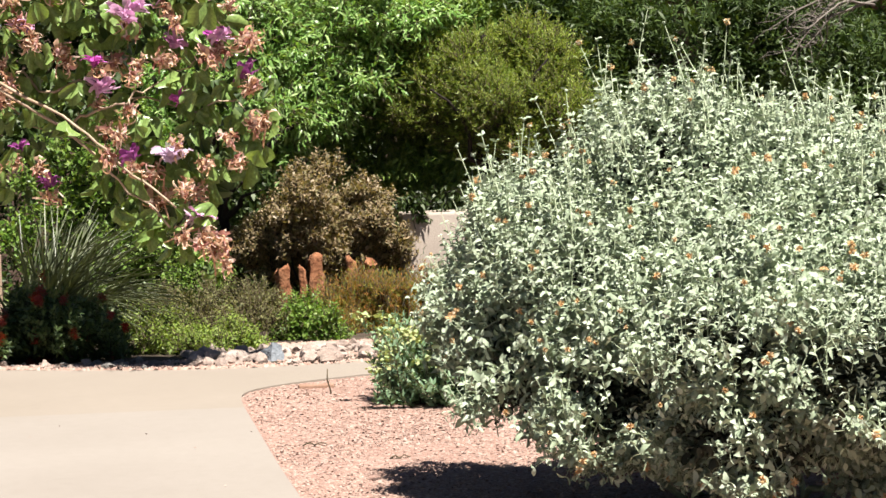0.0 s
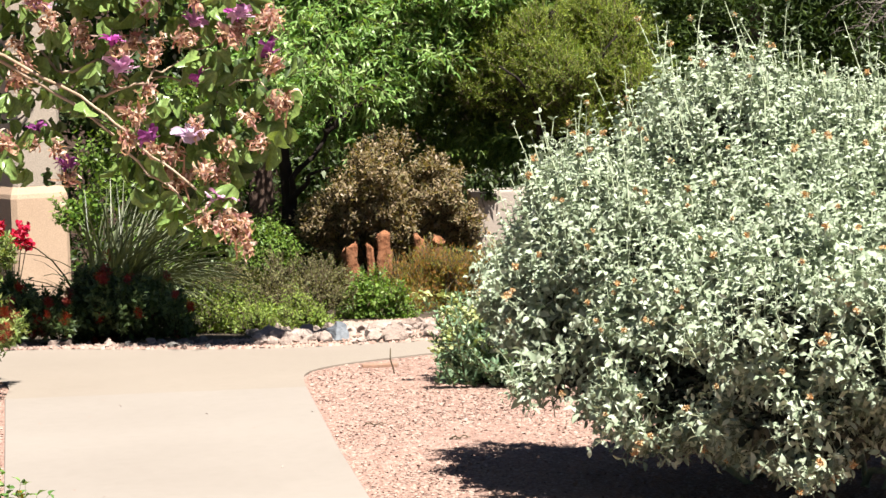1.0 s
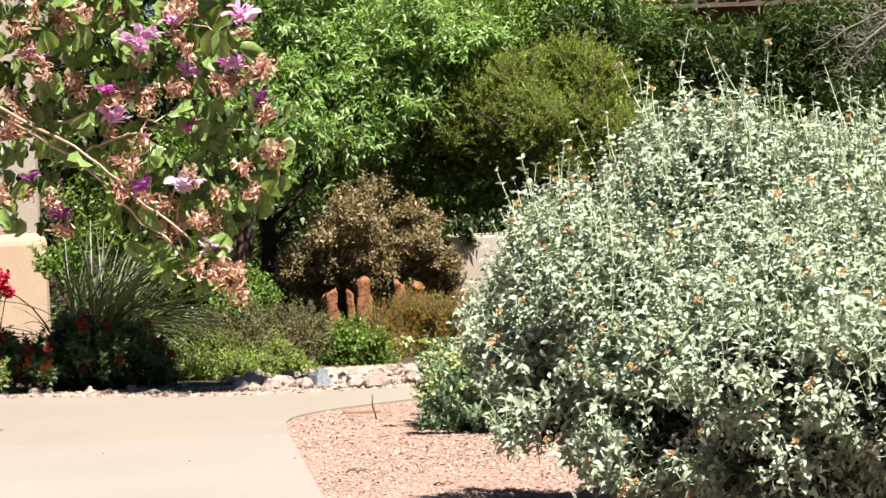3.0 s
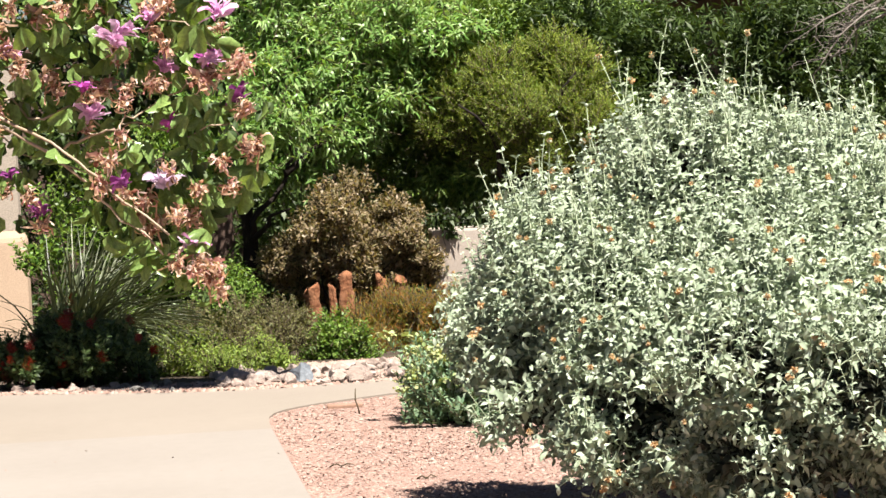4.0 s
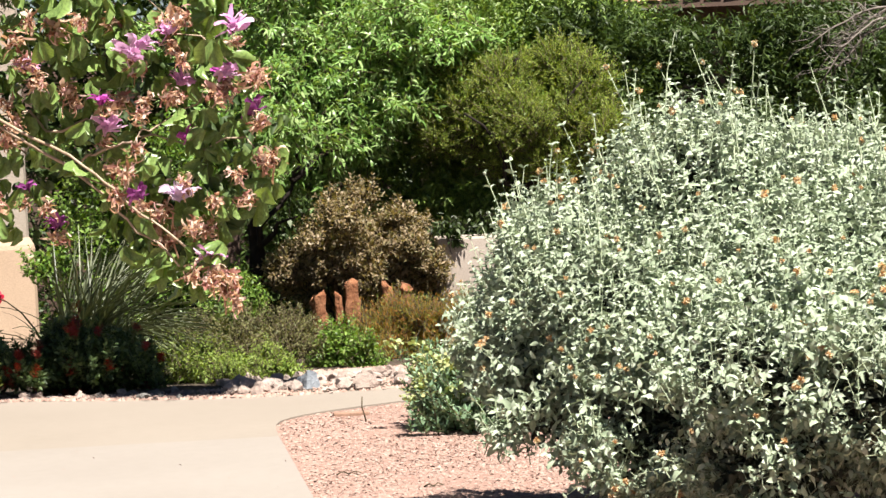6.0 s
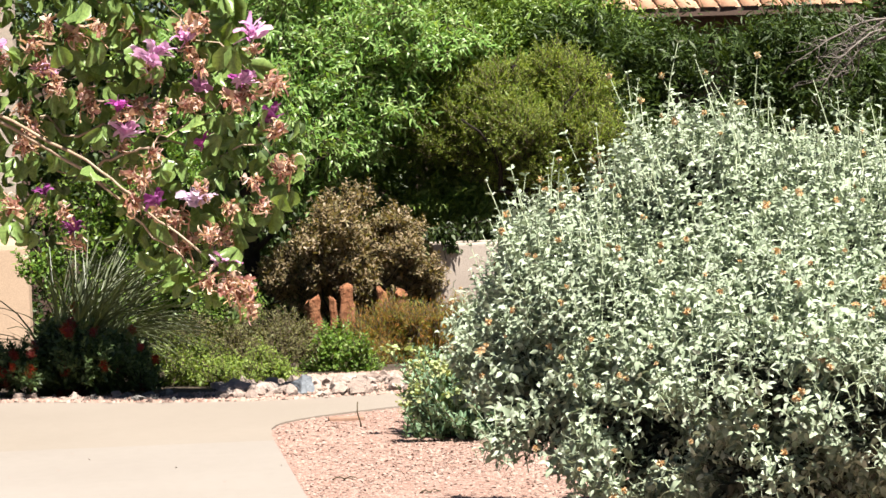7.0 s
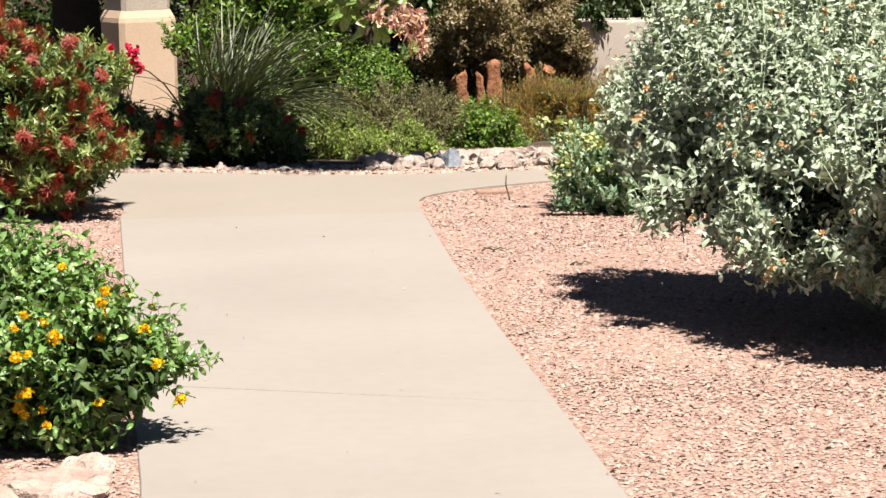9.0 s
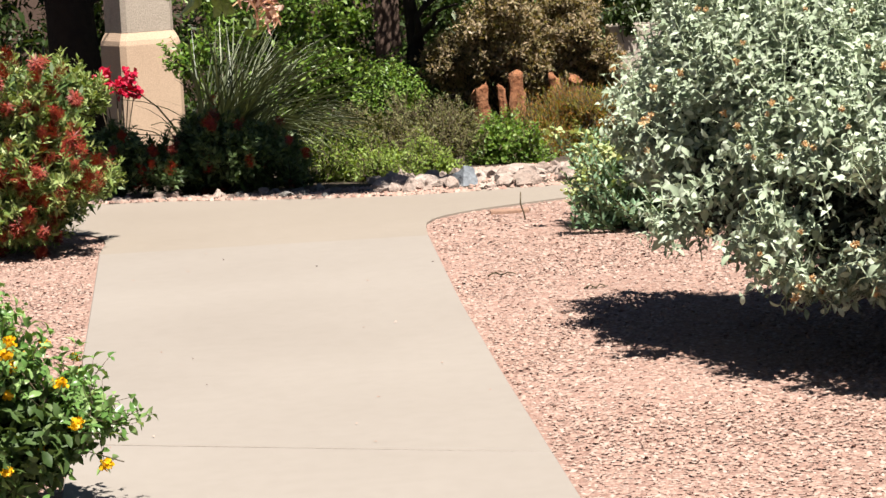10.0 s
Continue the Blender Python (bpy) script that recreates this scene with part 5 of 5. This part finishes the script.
# stands in for the shade tree's drooping sprays; softens the wall's top edge
leafy_bush("creeper", (2.0, 21.25), "dark drooping leaf sprays added over the top of the stucco wall", "creeper", [(1.80, 20.95, 0.76, 0.10, 0.03, 0.05), (1.88, 20.97, 0.68, 0.05, 0.02, 0.06), (1.80, 21.12, 0.76, 0.14, 0.05, 0.05), (2.02, 21.12, 0.79, 0.2, 0.05, 0.07), (2.3, 21.12, 0.78, 0.2, 0.05, 0.06)], 80, slim_leaf(0.3), 0.075, M["dark"], M["bark"], 97, 0.12, 5, -0.4, 0.7, -0.2, droop=0.6, fill=0.3, limbs=4, limb_r=0.006)


def stump_post(x, w, h, seed):
    """A split, weathered stake with a ragged top."""
    q = np.random.default_rng(seed)
    z0 = gz(x, 20.66)
    sides, rings = 14, 12
    edge = 1 + 0.30 * q.normal(0, 0.6, sides)
    V = []
    for k in range(rings):
        f = k / (rings - 1)
        for j in range(sides):
            a = 6.283 * j / sides
            rad = w * edge[j] * (1 - 0.25 * f) * (1 + q.normal(0, 0.17))
            V.append((x + math.cos(a) * rad + 0.02 * f * math.sin(seed), 20.66 + math.sin(a) * rad, z0 - 0.05 + (h - z0 + 0.05 - (0.035 * (1 + math.cos(a + seed)) + 0.02 * q.random() if k == rings - 1 else 0)) * f))
    V.append((x, 20.66, h - 0.05))
    F = [(k * sides + j, k * sides + (j + 1) % sides, (k + 1) * sides + (j + 1) % sides, (k + 1) * sides + j) for k in range(rings - 1) for j in range(sides)]
    tris = [t for a, b, c, d in F for t in ((a, b, c), (a, c, d))] + [((rings - 1) * sides + j, (rings - 1) * sides + (j + 1) % sides, rings * sides) for j in range(sides)]
    ob = part_mesh("stump_post", mesh_from("stump_post", V, tris), M["terra"])
    tagged(ob, "weathered rust-orange upright post in the bed", "post", "orange posts")


for k, (x, w, h) in enumerate(((0.83, 0.055, 0.38), (1.08, 0.064, 0.45), (0.97, 0.040, 0.37), (1.33, 0.052, 0.42), (1.45, 0.058, 0.40))):
    stump_post(x, w, h, 60 + k)


# ---- house ----
def house():
    thing = empty_thing("house", (6.0, 29.0, gz(6, 29)), "single storey stucco house with terracotta barrel tile roof", "house")
    part("wall", box_bm(3.2, 12, 28.0, 28.3, -0.9, 2.56), M["tan_wall"], thing)
    part("side_wall", box_bm(3.2, 3.5, 28.31, 36, -0.9, 2.56), M["tan_wall"], thing)
    part("fascia", box_bm(2.9, 12.2, 27.48, 27.52, 2.475, 2.555), M["tan_wall"], thing)
    bm = bmesh.new()
    v = [bm.verts.new(p) for p in ((2.9, 27.53, 2.555), (12.2, 27.53, 2.555), (12.2, 33, 3.925), (2.9, 33, 3.925), (2.9, 27.53, 2.475), (12.2, 27.53, 2.475), (12.2, 33, 3.825), (2.9, 33, 3.825))]
    for q in ((0, 1, 2, 3), (7, 6, 5, 4), (0, 4, 5, 1), (1, 5, 6, 2), (2, 6, 7, 3), (3, 7, 4, 0)):
        bm.faces.new([v[k] for k in q])
    roof = part("roof", bm, M["tile"], thing)
    r = np.random.default_rng(9)
    a = np.linspace(0, np.pi, 7)
    V, F = [], []
    for s in (0, 1):
        rad = 0.085 if s == 0 else 0.065
        for t in a:
            V.append((math.cos(t) * rad, s * 0.42, math.sin(t) * rad * 0.8))
    for j in range(6):
        F += [(j, j + 1, j + 8), (j, j + 8, j + 7)]
    for s in (0, 7):
        for j in range(1, 6):
            F.append((s, s + j, s + j + 1) if s else (s, s + j + 1, s + j))
    me = mesh_from("roof_tile", V, F)
    me.materials.append(M["tile"])
    slope = math.atan2(1.4, 5.47)
    for row in range(4):
        for k in range(44):
            ob = new("roof_tile", me)
            ob.parent, ob.matrix_parent_inverse = roof, Matrix()
            y = 27.46 + row * 0.36
            ob.location = (3.0 + k * 0.205 + r.normal(0, 0.006), y, 2.567 + (y - 27.53) * 0.256 + 0.012)
            ob.rotation_euler = (slope, 0, r.normal(0, 0.02))
    part("pale_wall", box_bm(5.75, 8.5, 25.0, 25.3, -0.7, 1.12, 0.01), M["taupe"], thing)


house()


# ---- small things ----
def small_things():
    r = np.random.default_rng(12)
    ob = part_mesh("irrigation_stake", mesh_from("irrigation_stake", *tube([(0.865, 15.52, -0.03), (0.858, 15.52, 0.02), (0.843, 15.52, 0.07), (0.846, 15.52, 0.13)], [0.0045, 0.004, 0.004, 0.003], 6)), M["stem"])
    tagged(ob, "thin dark bent irrigation stake in the gravel", "stake")
    ob = part("edging_brick", box_bm(0.70, 0.90, 15.83, 15.92, -0.03, 0.008, 0.006), M["edge"])
    for x, y, length, way in ((0.665, 13.41, 0.12, 0.15), (1.02, 12.85, 0.09, 0.3)):
        pts = [(x + (k / 7 - 0.5) * length, y + (k / 7 - 0.5) * length * way + r.normal(0, 0.006), -0.004 + 0.012 * math.sin(k * 0.9) ** 2) for k in range(8)]
        q = np.array(pts)[r.integers(1, 8, 9)]
        dry = spray(slim_leaf(0.35), q, r.normal(0, 1, (9, 3)) * (1, 1, 0.2), np.tile((0.0, 0, 1), (9, 1)), r.uniform(0.02, 0.04, 9))
        tw = part_mesh("dry_twig", mesh_from("dry_twig", *join_sets([tube(pts, np.linspace(0.004, 0.002, 8), 5), dry])), M["stem"])
        tagged(tw, "small dry brown twig lying on the gravel", "twig", "twigs on the gravel")
    tagged(ob, "half buried reddish brick at the walk's edge", "brick")



def dead_branches(thing):
    """Bare grey twiggy limbs hanging in the crown."""
    r = np.random.default_rng(33)
    for k in range(4):
        a = np.array([5.3 + r.normal(0, 0.12), 20.9, 2.22 + r.normal(0, 0.08)])
        e = np.array([r.uniform(4.45, 4.8), 20.8 + r.normal(0, 0.1), r.uniform(1.55, 2.05)])
        mid = (a + e) / 2 + (0, 0, 0.10)
        pts = spline([a, mid, e], 14) + np.cumsum(r.normal(0, 0.006, (14, 3)), 0)
        part_mesh("dead_limb", mesh_from("dead_limb", *tube(pts, np.linspace(0.013, 0.004, 14), 5, 0.15, r)), M["dead"], thing, "bare grey dead limb")
        n = 26
        A = pts[r.integers(4, 14, n)]
        B = A + np.stack([r.normal(-0.07, 0.07, n), r.normal(0, 0.05, n), r.normal(-0.03, 0.08, n)], 1)
        C = B + np.stack([r.normal(-0.05, 0.05, n), r.normal(0, 0.04, n), r.normal(-0.05, 0.05, n)], 1)
        part_mesh("dead_twig", mesh_from("dead_twig", *join_sets([rods(A, B, np.full(n, 0.004), np.full(n, 0.003)), rods(B, C, np.full(n, 0.003), np.full(n, 0.0015))])), M["dead"], thing, kind="stuff")


dead_branches(DARK_TREE)


def geranium():
    r = np.random.default_rng(44)
    thing = empty_thing("geranium", (-1.55, 20.25, gz(-1.55, 20.25)), "cerise red geranium flowers on thin stalks", "flower")
    for k, (x, z) in enumerate(((-1.51, 0.56), (-1.60, 0.50), (-1.68, 0.58), (-1.56, 0.49), (-1.48, 0.47), (-1.74, 0.52))):
        part_mesh("stalk", mesh_from("stalk", *tube([(-1.6 + (x + 1.6) * 0.3, 20.25, gz(0, 20.25)), ((x - 1.6) / 2, 20.25, 0.2), (x, 20.25, z)], [0.006, 0.005, 0.003], 5)), M["stem"], thing)
        n = 60
        p = np.array([x, 20.25, z]) + r.normal(0, 0.022, (n, 3))
        part_mesh("flower_head", mesh_from("flower_head", *spray(round_leaf(0.9), p, r.normal(0, 1, (n, 3)), r.normal(0, 0.5, (n, 3)) + (0, -0.5, 0.6), r.uniform(0.028, 0.045, n))), M["cerise"], thing, kind="stuff")


geranium()


def dark_trunk_tree():
    r = np.random.default_rng(45)
    # Lobes at y 16 to 20 are out of view, added to cast shade.
    tree("mesquite_tree", (-2.1, 21.4), "dark trunked tree leaning beside the pillar, with unseen canopy added to cast shade", [(-2.0, 21.4, -0.4), (-1.98, 21.4, 0.4), (-2.0, 21.4, 1.0), (-2.15, 21.4, 2.2), (-2.2, 21.4, 3.0)], [0.21, 0.19, 0.17, 0.12, 0.07],
         [((-2.05, 21.4, 0.75), (-1.55, 21.4, 1.35)), ((-2.2, 21.4, 2.0), (-1.2, 21.3, 3.0)), ((-2.2, 21.4, 2.6), (-0.6, 16.5, 3.2)), ((-0.8, 17.0, 3.2), (0.9, 16.4, 3.2))], [(-2.7, 21.4, 3.2, 1.0, 0.9, 0.6), (-0.7, 16.65, 3.2, 0.45, 0.32, 0.25), (-0.05, 16.6, 3.2, 0.45, 0.30, 0.25), (0.55, 16.4, 3.2, 0.4, 0.25, 0.2), (0.95, 16.35, 3.2, 0.25, 0.2, 0.18), (0.45, 16.12, 3.2, 0.38, 0.2, 0.2), (0.5, 16.05, 3.2, 0.3, 0.15, 0.15), (-1.25, 16.75, 3.2, 0.4, 0.3, 0.25), (-0.4, 16.75, 3.3, 0.5, 0.3, 0.25), (-0.9, 16.9, 3.25, 0.4, 0.3, 0.2), (-1.6, 20.3, 2.8, 0.35, 0.25, 0.25)], 7000, slim_leaf(0.3), 0.1, M["dark"], 46, tuft=0.15)


dark_trunk_tree()
small_things()
